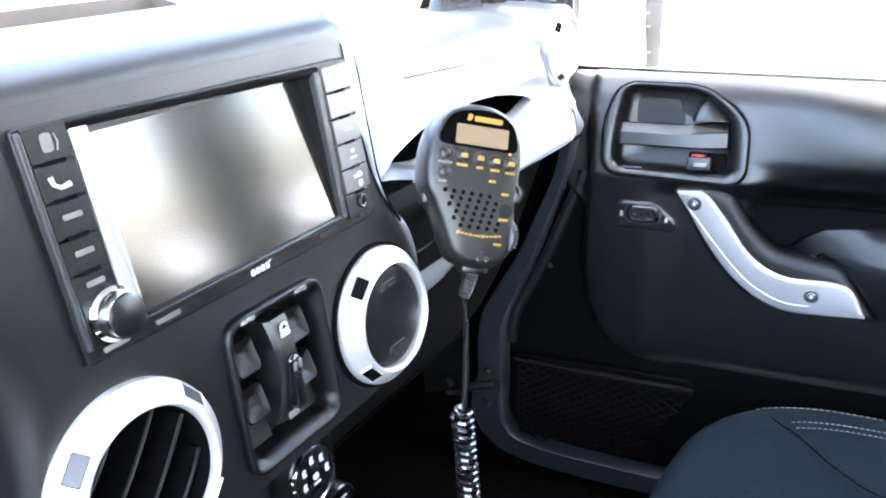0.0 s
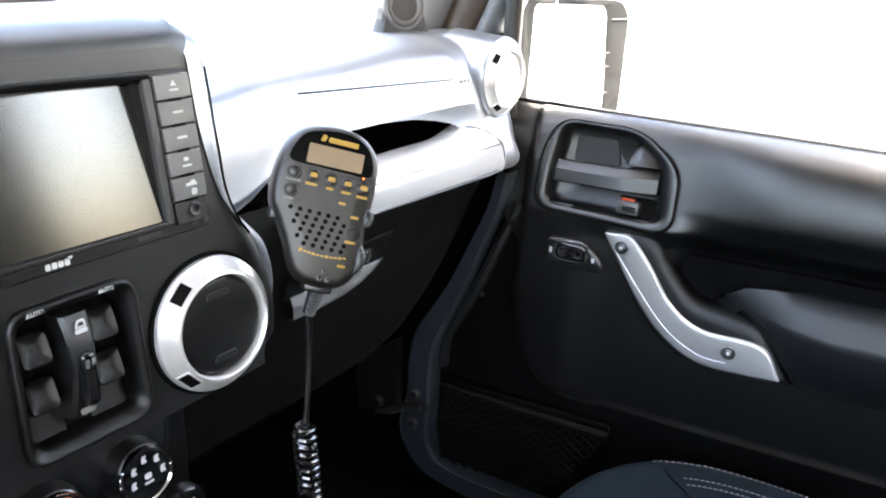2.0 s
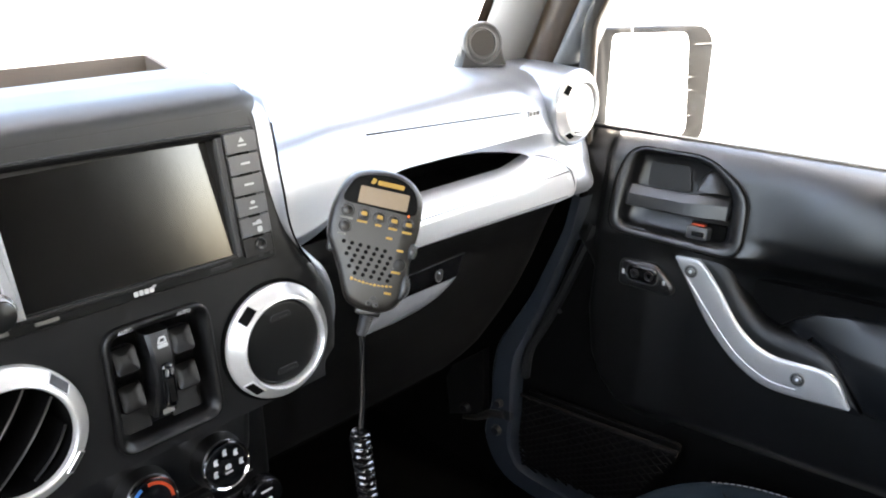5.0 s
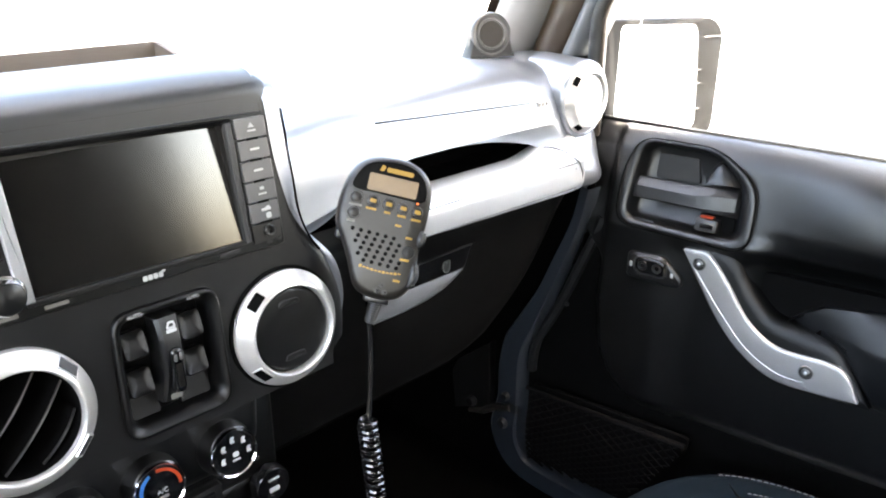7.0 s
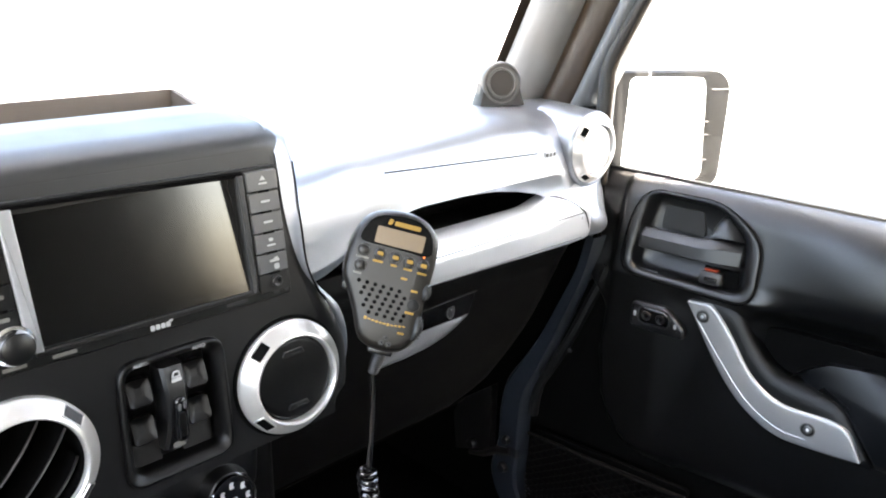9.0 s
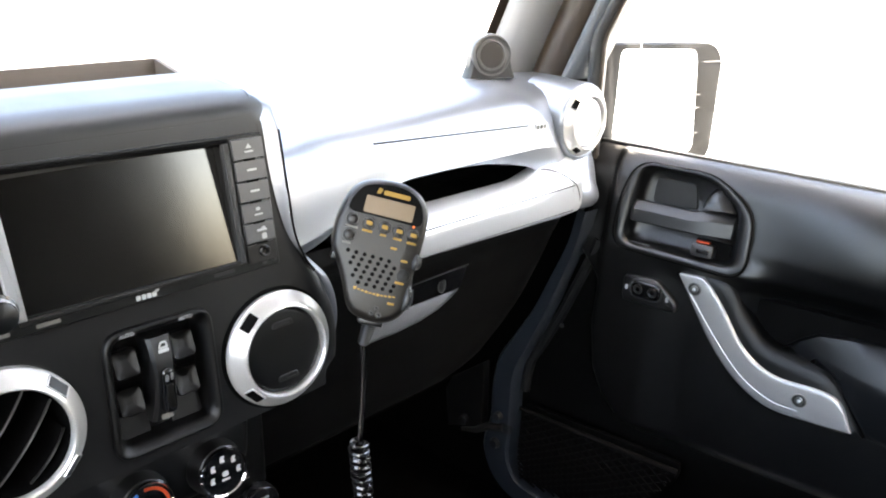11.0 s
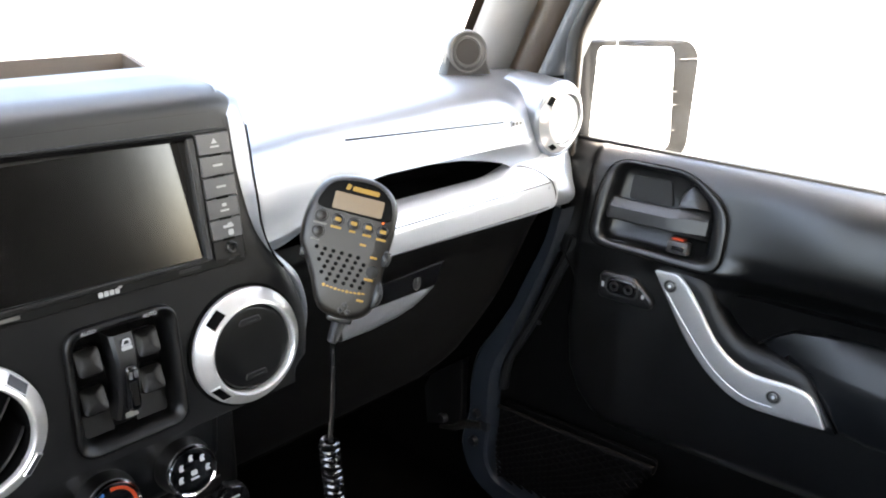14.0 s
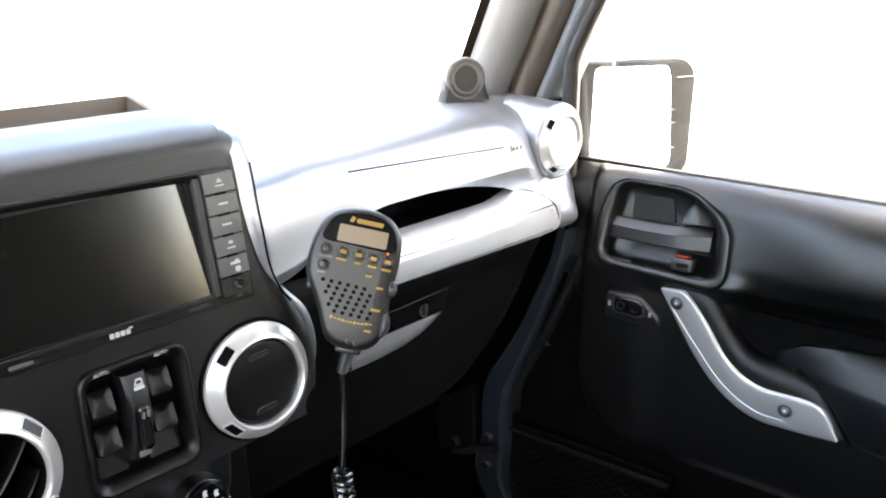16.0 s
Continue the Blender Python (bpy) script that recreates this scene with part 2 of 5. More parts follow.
def frame_ring(outer, inner, z0, z1, r=0.0015, floor=None):
    """A raised rim between two outlines of equal length, with its inner wall going down to floor."""
    o1, i1 = inset(outer, r), inset(inner, -r)
    low = z0 if floor is None else floor
    rings = [[(x, y, z0) for x, y in outer], [(x, y, z1 - r) for x, y in outer], [(x, y, z1) for x, y in o1],
             [(x, y, z1) for x, y in i1], [(x, y, z1 - r) for x, y in inner], [(x, y, low) for x, y in inner]]
    return loft(rings)


def lathe(profile, n=48, bm=None, at=(0, 0, 0), caps=True):
    """A body turned round the z axis from (radius, z) pairs."""
    rings = [[(at[0] + max(r, 1e-5) * math.cos(2 * math.pi * i / n), at[1] + max(r, 1e-5) * math.sin(2 * math.pi * i / n), at[2] + z) for i in range(n)] for r, z in profile]
    return loft(rings, True, caps, caps, bm)


def tube(path, r, n=10, bm=None, caps=True):
    """A round bar along a path; r is one radius or one for each point."""
    pts = [Vector(p) for p in path]
    rs = r if isinstance(r, (list, tuple)) else [r] * len(pts)
    rings, side = [], None
    for i, p in enumerate(pts):
        t = (pts[min(i + 1, len(pts) - 1)] - pts[max(i - 1, 0)]).normalized()
        if side is None:
            side = t.orthogonal().normalized()
        side = (side - t * side.dot(t)).normalized()
        up = t.cross(side)
        rings.append([tuple(p + (side * math.cos(2 * math.pi * k / n) + up * math.sin(2 * math.pi * k / n)) * rs[i]) for k in range(n)])
    return loft(rings, True, caps, caps, bm)


def resample(pts, n):
    """n points evenly along an open line."""
    v = [Vector(p) for p in pts]
    run = [0.0]
    for a5, b5 in zip(v, v[1:]):
        run.append(run[-1] + (b5 - a5).length)
    out = []
    for i in range(n):
        d = run[-1] * i / (n - 1)
        out.append(tuple(float(np.interp(d, run, [q[c] for q in v])) for c in range(len(pts[0]))))
    return out


def strip_body(top, low, profile, n=40):
    """A moulding between two lines: each step of the profile is (share of the way from low to top, height)."""
    a6, b6 = resample(top, n), resample(low, n)
    return loft([[(q[0] + (p[0] - q[0]) * f, q[1] + (p[1] - q[1]) * f, h) for f, h in profile] for p, q in zip(a6, b6)], True, True, True)


def lettering(text, size, name, material, parent, m, label=""):
    """A word in the built-in font as a thin mesh."""
    cu = bpy.data.curves.new(name, "FONT")
    cu.body, cu.size, cu.align_x, cu.align_y, cu.extrude = text, size, "CENTER", "CENTER", 0.0002
    tmp = bpy.data.objects.new(name, cu)
    me = bpy.data.meshes.new_from_object(tmp)
    bpy.data.objects.remove(tmp)
    me.materials.clear()
    me.materials.append(material)
    ob = new(name, me)
    ob.parent = parent
    ob.matrix_parent_inverse = world_of(parent).inverted()
    ob.matrix_basis = m
    return tagged(ob, label) if label else ob


def bar(x, y, w, h, z, parent, m, material, name="print"):
    """A printed mark that stands for small writing: a thin plate."""
    return part(name, slab(rect(x - w / 2, y - h / 2, x + w / 2, y + h / 2, min(w, h) * 0.3, 2), z - 0.0004, z + 0.0003), material, parent, "", m)


def lerp(x, table):
    """Straight-line interpolation in a short table of (x, value)."""
    return float(np.interp(x, [p[0] for p in table], [p[1] for p in table]))


def smoothstep(e0, e1, x):
    t = min(1, max(0, (x - e0) / (e1 - e0)))
    return t * t * (3 - 2 * t)


def basis(o, x, y):
    x = Vector(x).normalized()
    z = x.cross(Vector(y)).normalized()
    y = z.cross(x)
    return Matrix(((x.x, y.x, z.x, o[0]), (x.y, y.y, z.y, o[1]), (x.z, y.z, z.z, o[2]), (0, 0, 0, 1)))


FACE = basis((0, 0.004, 1.1), (1, 0, 0), (0, 0.1, 0.995))        # centre stack face: x across, y up, z to the cabin
DOOR = basis((0.716, 0, 0), (0.11, -1, 0), (0, 0, 1))             # door trim: x rearwards, y up, z to the cabin
MICM = basis((0.200, -0.046, 1.112), (0.738, -0.618, -0.269), (0.443, 0.144, 0.885)) @ pose(-0.0005, -0.0065, 0, 5) @ Matrix.Diagonal((1.06, 1.05, 1, 1))
REAR = basis((0, 0, 0), (1, 0, 0), (0, 0, 1))                     # plane that looks rearwards: x across, y up, z to the rear


# ---- the ground and the shell of the cabin ----
single("ground", loft([[(-400, -400, 0), (400, -400, 0)], [(-400, 400, 0), (400, 400, 0)]], closed=False), GROUND, "pale concrete ground outside the car", "ground", kind="structure")


def plate(points, axis, t, bm=None):
    """A flat wall from an outline in space, thickened by t along an axis."""
    d = Vector(axis) * t
    return loft([points, [tuple(Vector(p) + d) for p in points]], True, True, True, bm)


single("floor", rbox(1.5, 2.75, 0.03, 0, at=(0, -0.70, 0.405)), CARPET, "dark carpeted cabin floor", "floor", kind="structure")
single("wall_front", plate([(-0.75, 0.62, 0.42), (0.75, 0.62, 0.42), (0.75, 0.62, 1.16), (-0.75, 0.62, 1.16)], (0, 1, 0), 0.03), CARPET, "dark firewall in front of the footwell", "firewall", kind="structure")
# unseen roof, its lining made pale to bounce light into the cabin
single("ceiling", rbox(1.5, 2.02, 0.04, 0.01, at=(0, -1.05, 1.80)), ROOFING, "unseen roof, its pale lining set to bounce light", "roof", kind="structure")
# wall out of view, closed so that no light enters from behind
bm = plate([(-0.86, -2.06, 0.42), (0.92, -2.06, 0.42), (0.92, -2.06, 1.84), (-0.86, -2.06, 1.84)], (0, -1, 0), 0.04)
single("wall_rear", bm, LINER, "unseen dark rear wall, closed against the light", "rear wall", kind="structure")


def side_wall(sign, y_from, y_to):
    return plate([(sign * 0.76, y_from, 0.42), (sign * 0.76, y_to, 0.42), (sign * 0.76, y_to, 1.08), (sign * 0.76, y_from, 1.08)], (sign, 0, 0), 0.05)


bm = side_wall(-1, -2.05, 0.62)
for y in (-0.78, -1.95):
    rbox(0.05, 0.12, 0.72, 0, at=(-0.785, y, 1.44), bm=bm)
rbox(0.05, 1.9, 0.08, 0, at=(-0.785, -1.1, 1.78), bm=bm)
# strip added above the unseen sill to cut the light through this window
rbox(0.05, 1.15, 0.10, 0, at=(-0.785, -0.30, 1.12), bm=bm)
single("wall_left", bm, LINER, "unseen driver side, its window openings set to shape light", "side wall", kind="structure")
bm = plate([(0.83, -2.05, 0.42), (0.83, -0.58, 0.42), (0.83, -0.58, 1.06), (0.83, -2.05, 1.06)], (1, 0, 0), 0.05)
rbox(0.05, 0.40, 1.1, 0, at=(0.85, -1.85, 1.22), bm=bm)
rbox(0.05, 0.25, 0.80, 0, at=(0.845, -0.975, 1.38), bm=bm)
rbox(0.05, 1.9, 0.08, 0, at=(0.84, -1.1, 1.78), bm=bm)
single("wall_right", bm, LINER, "passenger side of the cabin behind the door", "side wall", kind="structure")


# ---- body opening round the passenger door ----
opening = thing("door_opening", "grey-blue painted body frame round the passenger door", "door frame", (0.7, 0.2, 0.45), kind="structure")
# painted flange: a band that runs down beside the dash and round into the sill
edge = spline([(0.075, 1.06), (0.088, 1.00), (0.100, 0.95), (0.128, 0.88), (0.153, 0.82), (0.180, 0.765), (0.205, 0.715), (0.213, 0.66), (0.214, 0.60), (0.222, 0.54), (0.205, 0.495), (0.165, 0.470), (0.06, 0.458), (-0.15, 0.455), (-0.6, 0.455)], 5, False)
rings = []
for i, (y, z) in enumerate(edge):
    y0, z0 = edge[max(i - 1, 0)]
    y1, z1 = edge[min(i + 1, len(edge) - 1)]
    t = Vector((y1 - y0, z1 - z0)).normalized()
    nrm = Vector((-t.y, t.x))
    w = lerp(i / (len(edge) - 1), [(0, 0.008), (0.14, 0.009), (0.21, 0.011), (0.29, 0.013), (0.36, 0.018), (0.43, 0.022), (0.5, 0.024), (0.57, 0.024), (0.64, 0.031), (0.71, 0.028), (0.78, 0.021), (1, 0.019)])
    x = 0.692 - 0.11 * (y - 0.15)
    ring = []
    for k, d in ((1.0, 0.02), (0.95, 0.004), (0.8, 0.0), (-0.8, 0.0), (-0.95, 0.004), (-1.0, 0.03)):
        ring.append((x + d, y + nrm.x * w * k, z + nrm.y * w * k))
    rings.append(ring)
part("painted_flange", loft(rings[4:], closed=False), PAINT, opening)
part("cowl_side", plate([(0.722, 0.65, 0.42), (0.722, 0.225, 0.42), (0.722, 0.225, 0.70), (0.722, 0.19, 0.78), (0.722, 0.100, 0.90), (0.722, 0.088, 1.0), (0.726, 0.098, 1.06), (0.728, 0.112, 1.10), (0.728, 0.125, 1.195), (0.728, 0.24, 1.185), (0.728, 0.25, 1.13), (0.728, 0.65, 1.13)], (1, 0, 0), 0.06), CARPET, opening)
part("kick_panel", plate([(0.700, 0.268, 0.560), (0.700, 0.352, 0.525), (0.700, 0.360, 0.60), (0.700, 0.345, 0.63), (0.700, 0.268, 0.69)], (1, 0, 0), 0.016), SATIN, opening)
part("kick_edge", tube([(0.698, 0.266, 0.555), (0.698, 0.264, 0.62), (0.698, 0.266, 0.685)], 0.0016, 6), STEEL, opening)
# unseen block added to stop light leaking in under the door
part("leak_block", rbox(0.04, 0.95, 0.36, 0.01, 2, at=(0.82, -0.16, 0.54)), PAINT, opening)
part("door_seal", tube([(0.722 - 0.11 * (y - 0.15), y - 0.028, z + 0.004) for y, z in edge[9:36]], 0.009, 8), RUBBER, opening)

# door check strap with its black bracket
strap = thing("door_check_strap", "dark metal door check strap with two bolts", "check strap", (0.69, 0.22, 0.60))
part("strap", tube([(0.684, 0.205, 0.592), (0.680, 0.235, 0.584), (0.676, 0.262, 0.566), (0.674, 0.292, 0.556)], [0.007, 0.008, 0.006, 0.004], 8), STEEL, strap)
part("bracket", rbox(0.014, 0.026, 0.022, 0.006, 2), RUBBER, strap, "", pose(0.69, 0.203, 0.592))
for y, z, r in ((0.2145, 0.613, 0.008), (0.2194, 0.556, 0.010), (0.294, 0.570, 0.010)):
    part("bolt", lathe([(r, 0), (r, 0.006), (r * 0.75, 0.01), (0, 0.01)], 14), RUBBER, strap, "", pose(0.686, y, z, 0, -90, 0))


# ---- windscreen pillars and door window frame ----
def leaning(y0, z0, z1, x, half, depth, slope=-0.48):
    """A pillar that leans back: a rounded bar in the plane of the side window."""
    rings = []
    for z in (z0, (z0 + z1) / 2, z1):
        y = y0 + slope * (z - 1.25)
        rings.append([(x + dx * depth, y + dy * half, z) for dx, dy in [(0.5 - math.sin(math.pi * q / 14) ** 0.8, -math.cos(math.pi * q / 14)) for q in range(15)]])
    return loft(rings, True, True, True)


frame_thing = thing("windscreen_frame", "windscreen pillar with pale trim and grey-blue paint", "windscreen frame", (0.74, 0.2, 1.15), kind="structure")
part("pillar_trim", leaning(0.252, 1.14, 1.80, 0.735, 0.046, 0.05), TRIM, frame_thing, "pale grey plastic trim")
part("padded_cover", leaning(0.178, 1.14, 1.80, 0.757, 0.036, 0.03), BRONZE, frame_thing, "dark brown cover")
part("painted_pillar", leaning(0.124, 1.10, 1.80, 0.752, 0.024, 0.05), PAINT_LIT, frame_thing, "grey-blue outer pillar")
part("screen_edge", leaning(0.301, 1.14, 1.80, 0.74, 0.004, 0.045), BRONZE, frame_thing)
part("left_pillar", leaning(0.25, 1.1, 1.80, -0.74, 0.06, 0.06), TRIM, frame_thing)
part("header", rbox(1.5, 0.07, 0.07, 0.015, 2, at=(0, -0.03, 1.80)), TRIM, frame_thing)
part("windscreen_glass", plate([(-0.73, 0.36, 1.16), (0.73, 0.36, 1.16), (0.73, 0.05, 1.80), (-0.73, 0.05, 1.80)], (0, 1, 0), 0.004), GLASS, frame_thing).visible_shadow = False


# ---- passenger door ----
door = thing("door_1", "black moulded passenger door trim, closed, with silver pull", "car door", (0.72, -0.3, 0.45), kind="structure")
BEZEL = rounded([(-0.041, 0.968), (-0.039, 1.045), (-0.020, 1.094), (0.094, 1.092), (0.152, 1.050), (0.154, 0.961)], 0.028, 6)
CUP = rounded([(-0.020, 0.981), (-0.014, 1.039), (-0.007, 1.088), (0.087, 1.084), (0.127, 1.048), (0.134, 0.977)], 0.018, 6)
BELT = 1.100
REL = DOOR @ Matrix.Translation((0, 0.965, 0)) @ pose(0, 0, 0, -13, 0, 0) @ Matrix.Translation((0, -0.965, 0))   # the upper door leans out
REL2 = REL @ Matrix.Translation((-0.002, -0.005, 0))
BELTM = DOOR @ Matrix.Translation((-0.05, BELT, 0)) @ pose(0, 0, 0, 0, 0, -1.4) @ Matrix.Translation((0.05, -BELT, 0))


def in_outline(pts, x, y):
    hit, j = False, len(pts) - 1
    for i in range(len(pts)):
        (xi, yi), (xj, yj) = pts[i], pts[j]
        if (yi > y) != (yj > y) and x < (xj - xi) * (y - yi) / (yj - yi) + xi:
            hit = not hit
        j = i
    return hit


def trim_height(s, z):
    """How far the moulded door skin stands into the cabin."""
    d = -0.004
    up = max(0, z - 0.965)
    flat = 1 - smoothstep(0.155, 0.30, s)
    d -= flat * (0.231 * up + 0.004 * min(1, up / 0.02)) + (1 - flat) * 0.036 * (up / (BELT - 0.965)) ** 3.0
    top = max(0, z - (BELT - 0.036)) / 0.036
    d -= 0.032 * (1 - math.sqrt(max(0, 1 - min(1, top) ** 2)))
    d -= 0.012 * smoothstep(0.02, 0.09, s) * (1 - smoothstep(0.935, 0.965, z))
    d += (0.012 - 0.03 * max(0, z - 0.985)) * smoothstep(0.165, 0.46, s) * smoothstep(0.93, 1.02, z)
    hollow = smoothstep(0.148, 0.20, s) * smoothstep(0.84, 0.89, z) * (1 - smoothstep(0.915, 1.0, z))
    d -= 0.034 * hollow
    d += 0.002 * smoothstep(0.83, 0.70, z) * smoothstep(-0.05, 0.25, s)
    d -= 0.02 * smoothstep(0.69, 0.655, z)
    return d


def front_edge(z):
    return lerp(z, [(0.652, 0.12), (0.66, 0.06), (0.672, 0.022), (0.69, -0.014), (0.72, -0.042), (0.76, -0.060), (0.836, -0.068), (0.97, -0.058), (1.107, -0.062)])


bm = bmesh.new()
zs = [0.652 + (BELT - 0.038 - 0.652) * i / 92 for i in range(93)] + [BELT - 0.038 + 0.038 * math.sin(math.pi / 2 * i / 14) for i in range(1, 15)]
cols = [i / 100 * 0.42 for i in range(101)] + [0.42 + 0.58 * (i + 1) / 40 for i in range(40)]
grid = []
for z in zs:
    fore = smoothstep(0.90, 0.96, z)
    s0 = front_edge(z) - 0.045 * fore
    row = []
    for k, c in enumerate(cols):
        s = s0 + (0.95 - s0) * c
        e = max(0, 0.010 - (s - s0)) / 0.010
        row.append(bm.verts.new((s, z - 0.025 * (s + 0.05) * smoothstep(0.95, 1.09, z), trim_height(s, z) - 0.012 * (1 - math.sqrt(1 - e * e)) - 0.010 * fore * smoothstep(-0.052, -0.066, s))))
    grid.append(row)
cut = inset(BEZEL, 0.009)
for i in range(len(zs) - 1):
    for k in range(len(cols) - 1):
        q = (grid[i][k], grid[i][k + 1], grid[i + 1][k + 1], grid[i + 1][k])
        cx, cz = sum(v.co.x for v in q) / 4, sum(v.co.y for v in q) / 4
        if not in_outline(cut, cx, cz):
            bm.faces.new(q)
for v in [v for v in bm.verts if not v.link_faces]:
    bm.verts.remove(v)
rim_edges = [e for e in bm.edges if len(e.link_faces) == 1 and not in_outline(inset(BEZEL, -0.01), e.verts[0].co.x, e.verts[0].co.y)]
made = bmesh.ops.extrude_edge_only(bm, edges=rim_edges)
for v in [g for g in made["geom"] if isinstance(g, bmesh.types.BMVert)]:
    v.co.z -= 0.03
part("trim_panel", bm, DOORSKIN, door, "", DOOR, 60)
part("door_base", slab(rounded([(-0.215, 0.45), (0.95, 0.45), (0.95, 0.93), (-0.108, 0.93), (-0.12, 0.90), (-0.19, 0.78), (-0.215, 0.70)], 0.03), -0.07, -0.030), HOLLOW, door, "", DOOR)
part("upper_base", slab(rounded([(-0.10, 0.92), (0.95, 0.92), (0.95, 1.06), (-0.09, 1.075)], 0.01), -0.12, -0.085), BLACK, door, "", DOOR)
part("belt_seal", rbox(1.06, 0.006, 0.010, 0.002, 2, at=(0.42, BELT + 0.0003, -0.077)), RUBBER, door, "", BELTM)
part("belt_ledge", rbox(1.05, 0.02, 0.03, 0.004, 2, at=(0.44, BELT - 0.014, -0.089)), PAINT, door, "", BELTM)
part("window_glass", rbox(0.95, 0.62, 0.004, 0, at=(0.42, 1.38, -0.074)), GLASS, door, "", DOOR).visible_shadow = False
# window frame: upright at the front, then leaning back with the windscreen
path = [(-0.102, 1.085), (-0.1025, 1.18), (-0.1015, 1.25), (-0.096, 1.268), (-0.082, 1.297), (-0.064, 1.334), (0.10, 1.668), (0.16, 1.75), (0.30, 1.77), (0.93, 1.77)]
part("window_frame", tube([(s, z, -0.035) for s, z in path], 0.0125, 10), SHELL, door, "", DOOR)
part("window_seal", tube([(s + 0.0105, z - 0.002, -0.030) for s, z in path], 0.0035, 8), BRONZE, door, "", DOOR)
part("rear_frame", rbox(0.06, 0.7, 0.03, 0.006, 2, at=(0.87, 1.43, -0.04)), SHELL, door, "", DOOR)

# inside release: bezel, cup, lever, latch
cup_mid = (sum(p[0] for p in CUP) / len(CUP), sum(p[1] for p in CUP) / len(CUP))
rings = [[(a10[0] + (b10[0] - a10[0]) * f, a10[1] + (b10[1] - a10[1]) * f, h) for a10, b10 in zip(BEZEL, CUP)] for f, h in ((-0.03, -0.012), (-0.01, -0.0006), (0.03, 0.0004), (0.15, 0.0008), (0.38, 0.0006), (0.52, -0.0004), (0.66, -0.0030), (0.80, -0.0075), (0.92, -0.0125), (1.0, -0.0165))]
rings += [[(cup_mid[0] + (x - cup_mid[0]) * f, cup_mid[1] + (z - cup_mid[1]) * f, h) for x, z in CUP] for f, h in ((0.955, -0.0198), (0.89, -0.0218), (0.78, -0.0240), (0.6, -0.0265), (0.4, -0.0280))]
release = part("handle_bezel", loft(rings, True, False, True), SATIN, door, "satin black handle surround", REL, 60)
part("bezel_seam", tube([(x, z, 0.0002) for x, z in inset(BEZEL, -0.0012) + inset(BEZEL, -0.0012)[:1]], 0.0011, 6), HOLLOW, release, "", REL)
part("cup_panel", slab(rounded([(0.004, 1.045), (0.004, 1.080), (0.062, 1.080), (0.07, 1.045)], 0.006), -0.032, -0.0225, 0.001), RUBBER, release, "", REL2)
rings = []
for s1, zc, hh, front in ((-0.019, 1.029, 0.010, -0.006), (-0.017, 1.029, 0.014, -0.001), (-0.012, 1.029, 0.016, 0.003), (0.03, 1.0285, 0.0155, 0.005), (0.07, 1.028, 0.0155, 0.005), (0.085, 1.029, 0.017, 0.004), (0.105, 1.031, 0.0185, 0.001), (0.128, 1.032, 0.018, -0.006), (0.131, 1.032, 0.015, -0.012)):
    rings.append([(s1, zc + hh * u, front - w) for u, w in ((-0.8, 0.022), (-1, 0.012), (-0.96, 0.002), (-0.86, 0.0), (0.15, 0.0), (0.3, 0.0010), (0.94, 0.0095), (1, 0.012), (0.9, 0.022))])
part("lever", loft(rings, True, True, True), SATIN, release, "satin black release lever", REL2, 18)
rings = []
for z1, a7, b7, front in ((1.050, 0.078, 0.132, -0.001), (1.060, 0.080, 0.126, -0.002), (1.070, 0.084, 0.118, -0.005), (1.078, 0.089, 0.110, -0.010), (1.083, 0.096, 0.103, -0.018)):
    rings.append([(a7, z1, -0.026), (a7 + 0.002, z1, (front - 0.026) / 2), (a7 + 0.008, z1, front), ((a7 + b7) / 2, z1, front), (b7 - 0.006, z1, front - 0.002), (b7, z1, -0.016), (b7, z1, -0.026)])
part("fin", loft(rings, False, False, False), SATIN, release, "", REL2, 60)
part("red_tab", rbox(0.018, 0.0035, 0.012, 0.001, 1, at=(0.093, 1.0040, -0.009)), RED, release, "red lock tab", REL2)
part("lock_slider", rbox(0.030, 0.018, 0.020, 0.003, 2, at=(0.095, 0.993, -0.008)), SWITCH, release, "", REL2)
part("slider_grip", rbox(0.018, 0.007, 0.002, 0.001, 1, at=(0.097, 0.992, 0.0022)), GLOSS, release, "", REL2)
part("latch_slot", rbox(0.050, 0.030, 0.004, 0.002, 1, at=(0.104, 0.993, -0.020)), HOLLOW, release, "", REL2)

# lock switch
plate_out = rounded([(-0.021, 0.891), (-0.020, 0.931), (0.034, 0.933), (0.065, 0.904), (0.062, 0.889)], 0.008)
LOCKM = DOOR @ Matrix.Translation((0.0065, -0.002, -0.006))
lock_plate = part("lock_switch_plate", slab(plate_out, 0.0, 0.010, 0.0045), SATIN, door, "", LOCKM)
rocker = part("rocker", slab(rect(-0.006, 0.902, 0.040, 0.927, 0.011, 6), 0.006, 0.0135, 0.003), GLOSS, lock_plate, "gloss black rocker", LOCKM)
part("rocker_rim", frame_ring(rect(-0.0085, 0.8995, 0.0425, 0.9295, 0.013, 6), rect(-0.006, 0.902, 0.040, 0.927, 0.011, 6), 0.008, 0.0118, 0.001), SWITCH, lock_plate, "", LOCKM)
for x in (0.006, 0.028):
    part("rocker_dimple", lathe([(0.0072, 0.0), (0.0068, 0.0008), (0.0055, 0.0004), (0, -0.0004)], 24), SATIN, rocker, "", LOCKM @ Matrix.Translation((x, 0.9145, 0.0134)))
part("lock_mark", slab(rect(-0.0150, 0.909, -0.0110, 0.917, 0.0015), 0.0098, 0.0106), WHITE, lock_plate, "", LOCKM)
part("unlock_mark", slab(rect(0.0475, 0.905, 0.0515, 0.912, 0.0015), 0.0098, 0.0106), WHITE, lock_plate, "", LOCKM)

